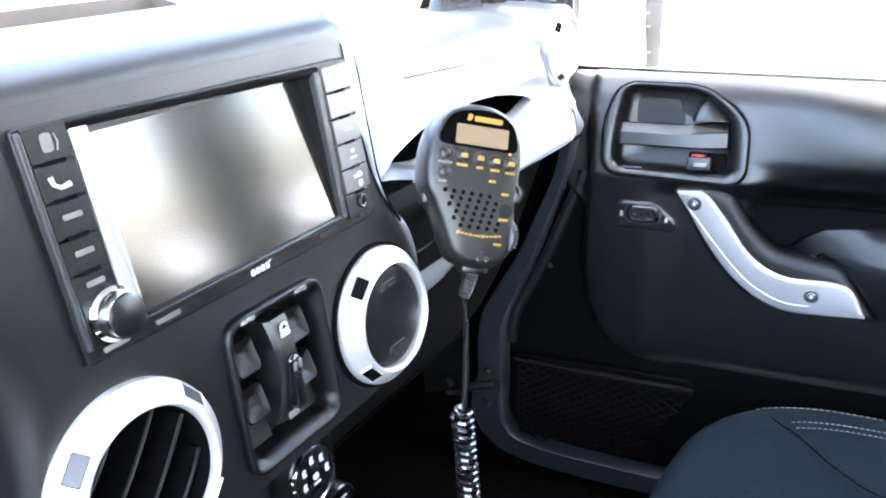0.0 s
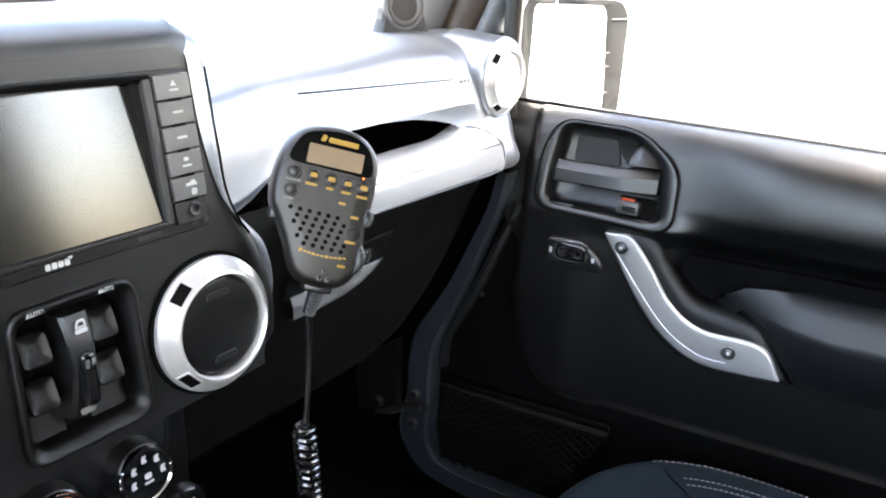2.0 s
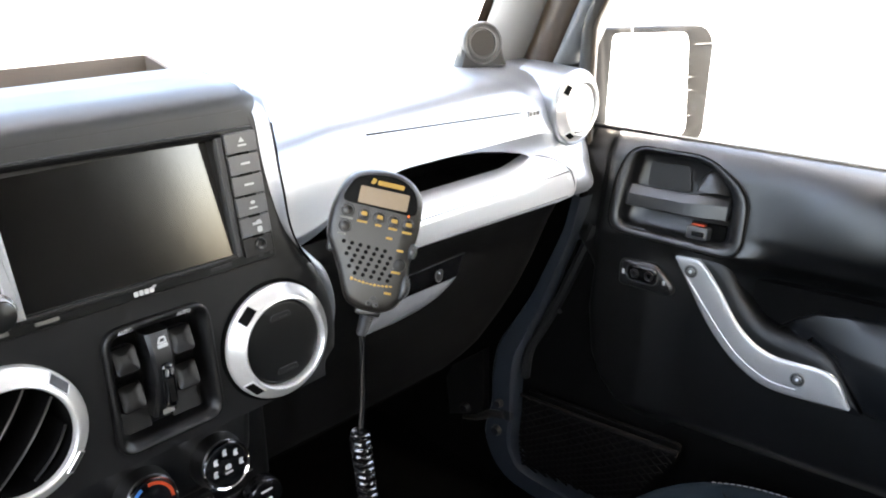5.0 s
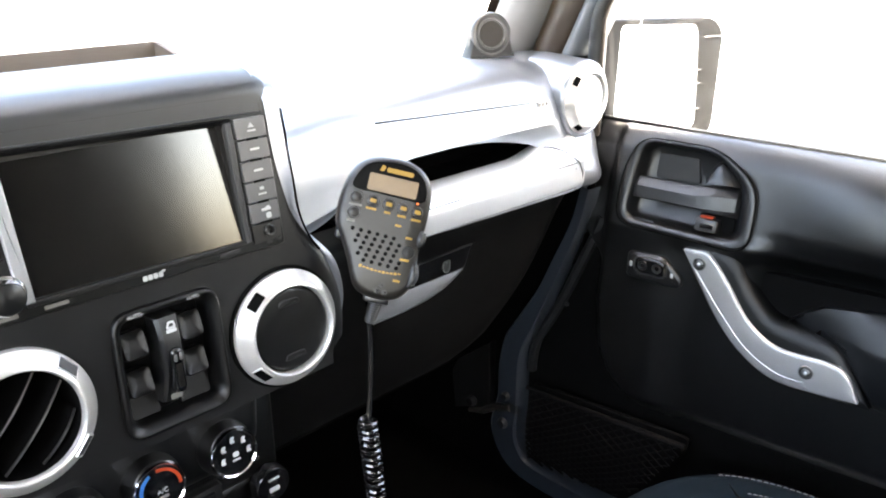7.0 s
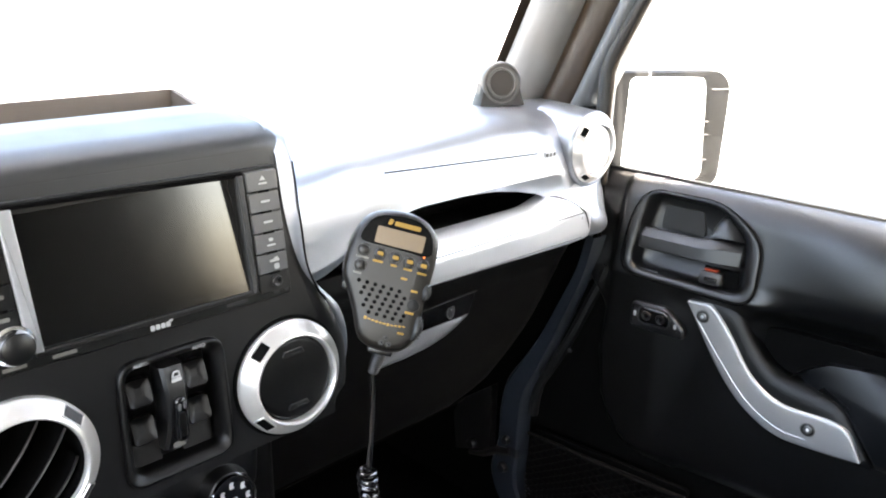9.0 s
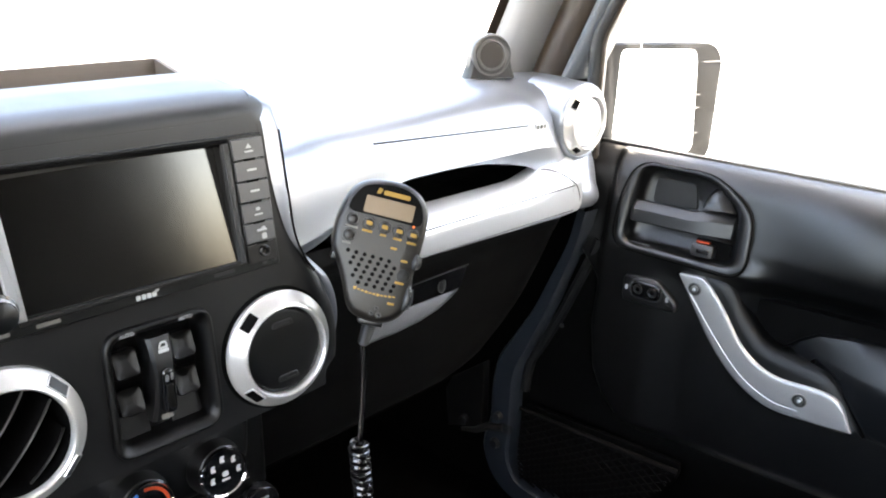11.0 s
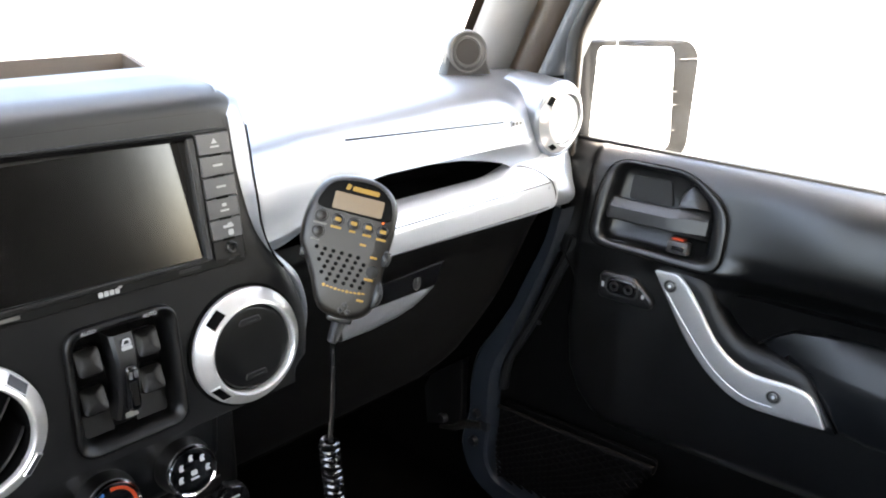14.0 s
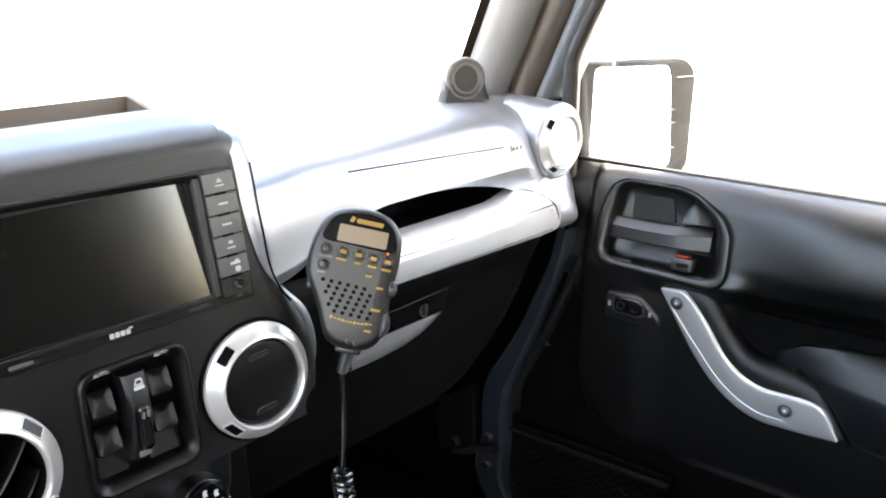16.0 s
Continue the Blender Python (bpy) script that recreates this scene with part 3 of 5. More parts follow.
PULLM = DOOR @ Matrix.Translation((0.251, 0.817, -0.0175)) @ Matrix.Rotation(0.0307, 4, Vector((-0.583, -0.813, 0))) @ Matrix.Translation((-0.244, -0.820, 0))   # the pull stands out more at its lower end
# pull: black body with a bolted silver plate
body_top = spline([(0.050, 0.957), (0.090, 0.962), (0.130, 0.956), (0.158, 0.915), (0.190, 0.882), (0.230, 0.873), (0.272, 0.866), (0.292, 0.846), (0.325, 0.794)], 5, False)
body_low = spline([(0.051, 0.952), (0.078, 0.905), (0.106, 0.860), (0.150, 0.812), (0.198, 0.787), (0.255, 0.785), (0.322, 0.790)], 5, False)
pull = part("door_pull", strip_body(body_top, body_low, [(0, -0.01), (0, 0.004), (0.05, 0.011), (0.15, 0.015), (0.75, 0.016), (0.9, 0.012), (0.97, 0.006), (1, -0.004), (1, -0.012)]), BLACK, door, "black pull with a silver plate", PULLM, 50)
plate_top = spline([(0.061, 0.9505), (0.080, 0.952), (0.098, 0.950), (0.128, 0.915), (0.163, 0.867), (0.207, 0.842), (0.282, 0.839), (0.311, 0.7985)], 6, False)
plate_low = spline([(0.0605, 0.9485), (0.072, 0.930), (0.116, 0.862), (0.157, 0.819), (0.203, 0.795), (0.255, 0.793), (0.3105, 0.797)], 6, False)
silver = part("silver_plate", strip_body(plate_top, plate_low, [(0, 0.010), (0, 0.019), (0.03, 0.0202), (0.12, 0.0209), (0.5, 0.0213), (0.88, 0.0209), (0.97, 0.0202), (1, 0.019), (1, 0.010)]), PULL, pull, "satin silver plate", PULLM, 50)
ridge = spline([(0.073, 0.925), (0.115, 0.872), (0.158, 0.826), (0.203, 0.802), (0.24, 0.800)], 6, False)
part("plate_ridge", tube([(s + 0.003, z + 0.004, 0.0202) for s, z in ridge], 0.0016, 8), PULL, silver, "", PULLM)
for s, z in ((0.085, 0.934), (0.244, 0.820)):
    at = PULLM @ Matrix.Translation((s, z, 0))
    screw = part("screw", lathe([(0.0095, 0.020), (0.0095, 0.0222), (0.0088, 0.0228), (0.0074, 0.0228), (0.0068, 0.0214), (0, 0.0214)], 28), ZINC, silver, "dull zinc screw", at)
    part("screw_groove", lathe([(0.0080, 0.0222), (0.0070, 0.0232), (0.0060, 0.0222)], 28, caps=False), HOLLOW, screw, "", at)
    part("screw_head", lathe([(0.0060, 0.021), (0.0060, 0.0232), (0.0050, 0.0240), (0.0026, 0.0241), (0.0022, 0.0232), (0, 0.0232)], 20), ZINC, screw, "", at)
    part("screw_pin", lathe([(0.0022, 0.0230), (0.0022, 0.0242), (0.0014, 0.0248), (0, 0.0249)], 12), SILVER, screw, "", at)

# arm rest behind the pull
rings = []
for s, back, front, low, out in ((0.205, 0.876, 0.872, 0.85, -0.02), (0.225, 0.893, 0.877, 0.84, -0.004), (0.25, 0.908, 0.880, 0.868, 0.004), (0.285, 0.913, 0.874, 0.850, 0.011), (0.305, 0.914, 0.871, 0.824, 0.016), (0.328, 0.915, 0.870, 0.795, 0.020), (0.36, 0.916, 0.868, 0.792, 0.024), (0.95, 0.918, 0.868, 0.797, 0.025)):
    rings.append([(s, back - 0.01, -0.035), (s, back, -0.02), (s, back - 0.001, 0.0), (s, (back + front) / 2 + 0.003, out * 0.55), (s, front + 0.002, out * 0.92), (s, front - 0.002, out), (s, front - 0.012, out - 0.001), (s, low + 0.01, out), (s, low, out * 0.7), (s, low - 0.004, -0.01)])
part("arm_rest", loft(rings, closed=False), PAD, door, "padded black arm rest", PULLM, 60)

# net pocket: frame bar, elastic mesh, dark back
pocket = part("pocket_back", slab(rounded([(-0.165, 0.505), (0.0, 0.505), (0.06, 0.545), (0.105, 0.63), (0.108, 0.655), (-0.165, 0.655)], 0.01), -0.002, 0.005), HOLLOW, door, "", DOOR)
part("pocket_rail", tube([(-0.165, 0.655, 0.024), (-0.05, 0.654, 0.026), (0.11, 0.652, 0.024)], [0.003, 0.0045, 0.005], 8), NETTING, pocket, "", DOOR)
bm = bmesh.new()
for k in range(-12, 30):
    for lean in (1, -1):
        a0 = k * 0.021 - 0.20
        p0, p1 = (a0 if lean > 0 else a0 + 0.10, 0.652), (a0 + 0.24 if lean > 0 else a0 - 0.14, 0.512)
        lo, hi = -0.158, 0.108
        dx = p1[0] - p0[0]
        t0, t1 = sorted(((lo - p0[0]) / dx, (hi - p0[0]) / dx))
        t0, t1 = max(0, t0), min(1, t1)
        if t1 - t0 > 0.05:
            span = [t0 + (t1 - t0) * q / 20 for q in range(21)]
            keep = [t for t in span if p0[1] + (p1[1] - p0[1]) * t > 0.512 + 0.13 * max(0, (p0[0] + dx * t + 0.01) / 0.118) ** 1.6]
            if len(keep) < 3:
                continue
            t0, t1 = keep[0], keep[-1]
            ends = [(p0[0] + dx * t, p0[1] + (p1[1] - p0[1]) * t, 0.022 + 0.014 * math.sin(math.pi * t)) for t in (t0, (t0 + t1) / 2, t1)]
            tube(ends, 0.0018, 4, bm)
tagged(part("pocket_net", bm, NETTING, pocket, "black elastic diamond net", DOOR), kind="stuff")
part("door_clip", lathe([(0.004, 0), (0.004, 0.002), (0, 0.003)], 10), SWITCH, door, "", DOOR @ Matrix.Translation((-0.114, 0.812, -0.006)))

# ---- outside mirror ----
mirror = thing("door_mirror", "dark grey outside mirror with bright glass", "mirror", (0.88, 0.10, 1.06))
MIRRORM = basis((0.80, 0.106, 0), (0.94, -0.342, 0), (0, 0, 1))   # turned towards the driver; place and outlines worked out to fit the camera's view
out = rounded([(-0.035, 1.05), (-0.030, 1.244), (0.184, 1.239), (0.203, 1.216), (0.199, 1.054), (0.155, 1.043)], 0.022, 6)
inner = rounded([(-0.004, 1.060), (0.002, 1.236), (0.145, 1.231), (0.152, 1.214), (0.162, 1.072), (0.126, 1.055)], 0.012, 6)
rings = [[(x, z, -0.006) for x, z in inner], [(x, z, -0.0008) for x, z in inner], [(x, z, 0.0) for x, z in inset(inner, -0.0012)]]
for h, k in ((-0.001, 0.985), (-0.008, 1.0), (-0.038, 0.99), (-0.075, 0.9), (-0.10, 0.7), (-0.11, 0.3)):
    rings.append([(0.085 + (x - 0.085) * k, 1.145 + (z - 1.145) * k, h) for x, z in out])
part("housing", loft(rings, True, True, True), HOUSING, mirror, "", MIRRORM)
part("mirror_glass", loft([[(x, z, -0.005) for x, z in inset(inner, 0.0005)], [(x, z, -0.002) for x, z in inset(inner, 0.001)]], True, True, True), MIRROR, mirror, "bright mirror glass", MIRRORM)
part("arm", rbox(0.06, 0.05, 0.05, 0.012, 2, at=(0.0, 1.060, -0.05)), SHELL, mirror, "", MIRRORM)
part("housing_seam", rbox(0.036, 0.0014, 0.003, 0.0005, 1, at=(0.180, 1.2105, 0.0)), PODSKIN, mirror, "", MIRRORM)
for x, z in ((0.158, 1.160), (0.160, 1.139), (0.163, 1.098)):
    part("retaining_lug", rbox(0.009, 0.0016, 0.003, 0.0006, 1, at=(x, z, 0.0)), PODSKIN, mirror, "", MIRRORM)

# cowl under the windscreen and the driver's half of the dash
single("cowl", rbox(1.5, 0.24, 0.03, 0.005, 2, at=(0, 0.54, 1.165)), SHELL, "black cowl under the windscreen", "cowl", kind="structure")
single("dash_left", rbox(0.60, 0.40, 0.42, 0.03, 3, at=(-0.45, 0.26, 0.99)), DASH, "dark driver side of the dashboard", "dashboard side", kind="structure")
single("dash_deck", rbox(0.60, 0.50, 0.012, 0.004, 2, at=(-0.12, 0.35, 1.196)), DASH, "dark dash top under the windscreen", "dash top", kind="structure")


# ---- dashboard ----
dash = thing("dashboard", "dark and satin silver dashboard with round vents", "dashboard", (0, 0.2, 0.8))

# hood over the centre stack
STACK = [(0.0, 1.234), (0.06, 1.234), (0.100, 1.2338), (0.1095, 1.232), (0.1150, 1.2255), (0.1155, 1.205), (0.117, 1.16), (0.121, 1.12), (0.134, 1.092), (0.152, 1.068), (0.162, 1.035), (0.160, 1.0), (0.152, 0.981), (0.137, 0.973)]
LEFT = [(-0.137, 0.973), (-0.152, 0.981), (-0.160, 1.0), (-0.162, 1.035), (-0.156, 1.068), (-0.150, 1.10), (-0.158, 1.135), (-0.19, 1.165), (-0.25, 1.185), (-0.32, 1.195), (-0.322, 1.234), (-0.2, 1.234), (-0.1, 1.234)]
OUT = resample(spline(STACK + LEFT, 4) + [STACK[0]], 121)[:-1]


def fy(z):
    """Height on the stack face for a height in the car."""
    return (z - 1.1) / 0.995


def stack_ring(turn, back=0.0, lift=0.0):
    """The stack's outline, rounded off to the sides and, with a larger radius, to the top."""
    ring = []
    for (x, z), (ux, uz) in zip(OUT, inset(OUT, -1.0)):
        w = lerp(z, [(1.03, 0.018), (1.06, 0.016), (1.085, 0.020), (1.115, 0.027), (1.15, 0.031), (1.21, 0.030), (1.235, 0.026)])
        wx, wz = x + (ux - x) * w * math.sin(turn), z + (uz - z) * w * math.sin(turn)
        top = smoothstep(1.205, 1.231, z)
        low = smoothstep(1.0, 0.98, z)
        up = 0.0195 * math.sin(turn) * top
        deep = ((0.014 + 0.8 * (w - 0.018)) * (1 - top) + 0.034 * top) * (1 - math.cos(turn)) + back
        wz = wz + (z - wz) * low
        wx = wx + (x - wx) * low
        ring.append((wx, 0.004 + 0.1 * (z - 1.1) + deep, z + (wz - z) * (1 - top) + up + lift * top))
    return ring


rings = [stack_ring(radians(a8)) for a8 in (0, 8, 18, 30, 42, 54, 66, 78, 90)] + [stack_ring(radians(90), 0.03, 0.003), stack_ring(radians(90), 0.07, 0.005), stack_ring(radians(90), 0.095, -0.02)]
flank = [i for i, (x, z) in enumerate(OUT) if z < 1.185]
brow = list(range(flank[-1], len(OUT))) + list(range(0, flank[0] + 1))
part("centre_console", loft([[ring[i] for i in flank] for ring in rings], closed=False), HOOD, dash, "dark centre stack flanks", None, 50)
part("hood", loft([[ring[i] for i in brow] for ring in rings], closed=False), HOOD_LIT, dash, "dark hood over the stack, lit tone in its colour", None, 50)
# thin plate that gives the top of the stack face the lit tone too
part("hood_front", slab([(-0.318, fy(1.2205)), (0.1135, fy(1.2205)), (0.1125, fy(1.2290)), (0.1070, fy(1.2330)), (-0.318, fy(1.2337))], -0.001, 0.0003), HOOD_LIT, dash, "", FACE)
SWITCH_WELL = rounded([(-0.041, -0.110), (0.038, -0.110), (0.039, -0.0196), (-0.037, -0.0196)], 0.012, 6)
front = [(x, (z - 1.1) / 0.995) for x, y, z in rings[0]]
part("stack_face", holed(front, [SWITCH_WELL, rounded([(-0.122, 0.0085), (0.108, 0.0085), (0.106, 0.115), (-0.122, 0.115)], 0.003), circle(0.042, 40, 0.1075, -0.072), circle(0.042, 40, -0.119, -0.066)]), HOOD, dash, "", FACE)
# silver moulding that wraps the stack's right edge, from a straight line on the hood downwards
TURNS = [stack_ring(radians(2 * k)) for k in range(46)]
BACK = [stack_ring(radians(90), 0.03, 0.003), stack_ring(radians(90), 0.07, 0.005)]
picks = [i for i, (x, z) in enumerate(OUT) if x > 0.098 and z > 1.075 and TURNS[-1][i][0] > 0.1165]
starts = []
# the strip narrows downwards, a shape that imitates its sheen fading out
for n, i in enumerate(picks):
    line = next(2 * k for k in range(46) if TURNS[k][i][0] >= 0.1148)
    starts.append(max(line, 4 + 60 * (n / (len(picks) - 1)) ** 3))
edge_rings = []
for u in range(13):
    row = []
    for i, turn in zip(picks, starts):
        x, y, z = stack_ring(radians(turn + (90 - turn) * u / 10))[i] if u < 11 else BACK[u - 11][i]
        off = 0.0011 if OUT[i][1] < 1.231 else 0.0004
        row.append((x + off, y - off, z + off / 2))
    edge_rings.append(row)
part("edge_moulding", loft(edge_rings, closed=False), PANEL, dash, "silver moulding along the stack", None, 60)
joint = [stack_ring(radians(50))[i] for i in picks if OUT[i][1] < 1.224]
part("edge_gap", tube([(x + 0.0013, y - 0.0014, z) for x, y, z in joint], 0.0012, 6), HOLLOW, dash)
# tube added to stand in for the sheen along the flank's edge
part("flank_sheen", tube([(x + 0.0175, 0.0165, z) for x, z in spline([(0.128, 1.104), (0.138, 1.088), (0.154, 1.066), (0.163, 1.035), (0.163, 1.005)], 5, False)], [0.001 + 0.0085 * math.sin(math.pi * (i + 1) / 22) ** 0.6 for i in range(21)], 10), PANEL, dash, "silver strip for the sheen on the stack flank")
# step under the stack and the climate panel set back below it
part("stack_ledge", rbox(0.29, 0.08, 0.012, 0.005, 3, at=(0, 0.055, 0.966)), SATIN, dash)
climate = part("climate_panel", rbox(0.29, 0.05, 0.155, 0.008, 3, at=(0, 0.114, 0.890)), BLACK, dash)
part("climate_pod", slab(rounded([(-0.144, 0.846), (0.118, 0.846), (0.128, 0.968), (-0.144, 0.968)], 0.035, 8), -0.12, -0.0785, 0.011), SATIN, climate, "rounded pod round the climate knobs", REAR)
part("lower_console", rbox(0.25, 0.12, 0.40, 0.012, 3, at=(0, 0.15, 0.62)), BLACK, dash)
part("console_seam", rbox(0.24, 0.004, 0.002, 0, at=(0, 0.0885, 0.836)), SWITCH, climate)

# tray on top of the dash, behind the hood
bm = bmesh.new()
rbox(0.375, 0.006, 0.06, 0.002, 2, at=(-0.0635, 0.208, 1.2325), bm=bm)
plate([(0.121, 0.208, 1.21), (0.121, 0.208, 1.2623), (0.122, 0.190, 1.258), (0.126, 0.160, 1.248), (0.13, 0.11, 1.235), (0.13, 0.11, 1.21)], (1, 0, 0), 0.006, bm)
rbox(0.006, 0.12, 0.05, 0.002, 2, at=(-0.25, 0.155, 1.232), bm=bm)
rbox(0.39, 0.12, 0.006, 0.002, 2, at=(-0.056, 0.155, 1.212), bm=bm)
part("top_tray", bm, TRAY, dash, "open tray with a brown-grey rim")

# passenger panel: a skin swept across the car
PROFILE = [(0.0790, 0.0), (0.0805, 0.015), (0.0835, 0.032), (0.089, 0.046), (0.098, 0.058), (0.112, 0.068), (0.132, 0.0755), (0.16, 0.0795), (0.20, 0.080), (0.28, 0.078), (0.46, 0.065)]


def panel_low(x):
    """Lower edge of the panel: it drops at both ends of the grab recess."""
    return lerp(x, [(0.12, 1.064), (0.20, 1.066), (0.225, 1.070), (0.243, 1.080), (0.256, 1.094), (0.265, 1.112), (0.28, 1.1215), (0.33, 1.1245), (0.42, 1.1235), (0.48, 1.119), (0.52, 1.112), (0.56, 1.1023), (0.593, 1.088), (0.62, 1.075), (0.638, 1.058), (0.648, 1.034), (0.66, 1.023), (0.69, 1.026), (0.72, 1.040), (0.74, 1.058), (0.755, 1.08)])


def stack_side(z):
    """Where the stack's right flank stands, for the joint beside it."""
    return lerp(z, [(1.068, 0.172), (1.092, 0.157), (1.12, 0.150), (1.16, 0.149), (1.205, 0.147), (1.23, 0.142)])


def panel_push(x, z):
    """The panel falls back in a slanting valley before the door end and comes forward to meet the stack."""
    groove = 0.03 * max(0, (stack_side(z) + 0.0125 - x) / 0.008) ** 2
    c = lerp(z, [(1.04, 0.71), (1.08, 0.668), (1.11, 0.645), (1.15, 0.622), (1.19, 0.597), (1.21, 0.585)])
    return groove + 0.024 * smoothstep(c - 0.036, c + 0.036, x) - 0.034 * smoothstep(0.275, 0.14, x) + 0.030 * max(0, (x - 0.70) / 0.055) ** 2


def panel_point(x, z):
    """Where the panel's skin lies, for its seams and plates."""
    return lerp(z - 1.125, [(h, y) for y, h in PROFILE]) + panel_push(x, z)


rings = []
for i in range(97):
    x = 0.142 + 0.046 * i / 16 if i < 16 else 0.188 + 0.567 * (i - 16) / 80
    low = panel_low(x)
    swell = smoothstep(0.36, 0.20, x)
    base = 1.1245 - 0.030 * swell
    ring = []
    for j in range(15):
        u = 1 - j / 14
        z = low + (base - low) * (1 - u)
        front = (0.014 * smoothstep(0.60, 0.652, x) + 0.015 * smoothstep(0.650, 0.705, x)) * smoothstep(1.100 + 0.05 * smoothstep(0.66, 0.70, x), 1.040, z)
        tuck = 0.03 * smoothstep(0.62, 0.66, x) * max(0, (1.035 - z) / 0.024) ** 2
        ring.append((x, 0.0788 + panel_push(x, z) + 0.003 * u - front + tuck + 0.05 * swell * u ** 3, z))
    for k, (y, h) in enumerate(PROFILE):
        z = (base + 0.0005 + h * (1.1705 - base) / 0.046 if h < 0.046 else 1.1245 + h) - 0.013 * smoothstep(0.50, 0.67, x) * (k / 10)
        ring.append((x, y + panel_push(x, z), z))
    rings.append(ring)
panel = part("passenger_panel", loft(rings, closed=False), PANEL, dash, "satin silver passenger dash panel", None, 60)
# airbag seam and its small plate
seam = [(x, panel_point(x, z) - 0.0002, z) for x, z in [(0.302 + 0.258 * i / 12, 1.1695 - 0.0135 * i / 12) for i in range(13)]]
part("airbag_seam", tube(seam, 0.0012, 6), RUBBER, panel)
plate_m = REAR @ Matrix.Translation((0.586, 1.1515, -panel_point(0.586, 1.1515) - 0.0003))
tag = part("airbag_plate", slab(rect(-0.012, -0.005, 0.012, 0.005, 0.001), 0, 0.0014, 0.0004), PANEL, panel, "", plate_m)
for k in range(3):
    bar(-0.0075 + 0.0075 * k, 0, 0.005, 0.005, 0.0016, tag, plate_m, SWITCH)

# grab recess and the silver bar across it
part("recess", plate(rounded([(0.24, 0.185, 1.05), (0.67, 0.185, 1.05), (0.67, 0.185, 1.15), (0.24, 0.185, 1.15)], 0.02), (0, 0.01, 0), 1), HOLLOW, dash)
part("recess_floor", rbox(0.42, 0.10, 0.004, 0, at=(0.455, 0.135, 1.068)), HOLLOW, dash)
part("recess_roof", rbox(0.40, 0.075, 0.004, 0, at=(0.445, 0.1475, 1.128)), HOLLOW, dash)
rings = []
for i in range(61):
    x = 0.285 + 0.380 * i / 60
    end = max(0, x - 0.628) / 0.03
    push = 0.034 * smoothstep(0.325, 0.285, x) + 0.030 * smoothstep(0.315, 0.285, x) + 0.027 * (1 - math.sqrt(max(0, 1 - min(1, end) ** 2)))
    lift = 0.012 * smoothstep(0.53, 0.60, x)
    sag = lerp(x, [(0.30, 0.004), (0.45, 0.008), (0.60, 0.012), (0.65, 0.010)])
    rings.append([(x, y + push * f, z + lift * g - sag * (1 - g)) for y, z, f, g in (
        (0.080, 1.046, 0.5, 0), (0.055, 1.0435, 1, 0), (0.0485, 1.0445, 1, 0), (0.0462, 1.0475, 1, 0.1), (0.0455, 1.054, 1, 0.3), (0.0455, 1.066, 1, 0.6), (0.0475, 1.0735, 1, 0.9), (0.054, 1.079, 1, 1), (0.066, 1.0835, 0.8, 1), (0.080, 1.085, 0.6, 1), (0.100, 1.083, 0.5, 1))])
grab = part("grab_bar", loft(rings, closed=False), SILVER, dash, "satin silver grab bar", None, 60)
part("bar_seam", tube([(0.30 + 0.32 * t, 0.0464, 1.0722) for t in (0, 0.5, 1)], 0.0010, 6), SWITCH, grab)
part("end_seam", tube(spline([(0.580, 0.074, 1.0965), (0.588, 0.068, 1.0958), (0.599, 0.0535, 1.0910), (0.611, 0.0470, 1.0825), (0.623, 0.0453, 1.073), (0.629, 0.0455, 1.064), (0.634, 0.0460, 1.053), (0.637, 0.0490, 1.041)], 4, False), 0.0009, 6), SWITCH, grab)
part("lower_seam", tube([(0.30 + 0.32 * t, 0.0462, 1.0478 - 0.0062 - 0.004 * t) for t in (0, 0.5, 1)], 0.0006, 6), SWITCH, grab)
part("bar_screw", lathe([(0.003, 0), (0.003, 0.001), (0.0015, 0.0015), (0, 0.0014)], 16), SILVER, grab, "", pose(0.619, 0.0455, 1.066, 90, 0, 0))

# lower dash with the glove box
def glove_y(z):
    return lerp(z, [(0.70, 0.20), (0.78, 0.165), (0.86, 0.143), (0.92, 0.130), (0.97, 0.118), (1.0, 0.106), (1.03, 0.088), (1.05, 0.07)])


def glove_right(z):
    return lerp(z, [(0.775, 0.53), (0.785, 0.57), (0.80, 0.60), (0.84, 0.640), (0.88, 0.668), (0.92, 0.688), (0.96, 0.702), (1.0, 0.711), (1.05, 0.722), (1.09, 0.735)])


rings = []
zs2 = [0.775 + 0.30 * i / 36 for i in range(37)]
for z in zs2:
    xr = glove_right(z)
    ring = [(0.135 + (xr - 0.135) * k / 40, glove_y(min(z, 1.05)) + 0.02 * smoothstep(xr - 0.04, xr, 0.135 + (xr - 0.135) * k / 40) + 0.06 * smoothstep(0.58, 0.64, 0.135 + (xr - 0.135) * k / 40) * smoothstep(1.02, 1.05, z), z) for k in range(41)]
    ring.append((xr + 0.004, glove_y(min(z, 1.05)) + 0.045 + 0.06 * smoothstep(1.02, 1.05, z), z))
    ring.append((xr + 0.004, 0.40, z))
    rings.append(ring)
rings.insert(0, [(x, y + (0.25 if y < 0.3 else 0.0), z) for x, y, z in rings[0]])
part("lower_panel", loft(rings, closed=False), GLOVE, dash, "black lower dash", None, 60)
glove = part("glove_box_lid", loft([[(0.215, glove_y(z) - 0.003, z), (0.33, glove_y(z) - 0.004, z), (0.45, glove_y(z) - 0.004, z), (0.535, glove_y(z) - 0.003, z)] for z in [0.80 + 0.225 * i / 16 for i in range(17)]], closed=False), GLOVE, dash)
# handle scoop with lock plate and pale lip
scoop = part("lock_plate", loft([[(x, glove_y(z) - 0.0065, z) for x in (0.30, 0.38, 0.478 - 0.10 * (0.978 - z))] for z in (0.944, 0.960, 0.976)], closed=False), GLOSS, glove, "gloss black lock plate")
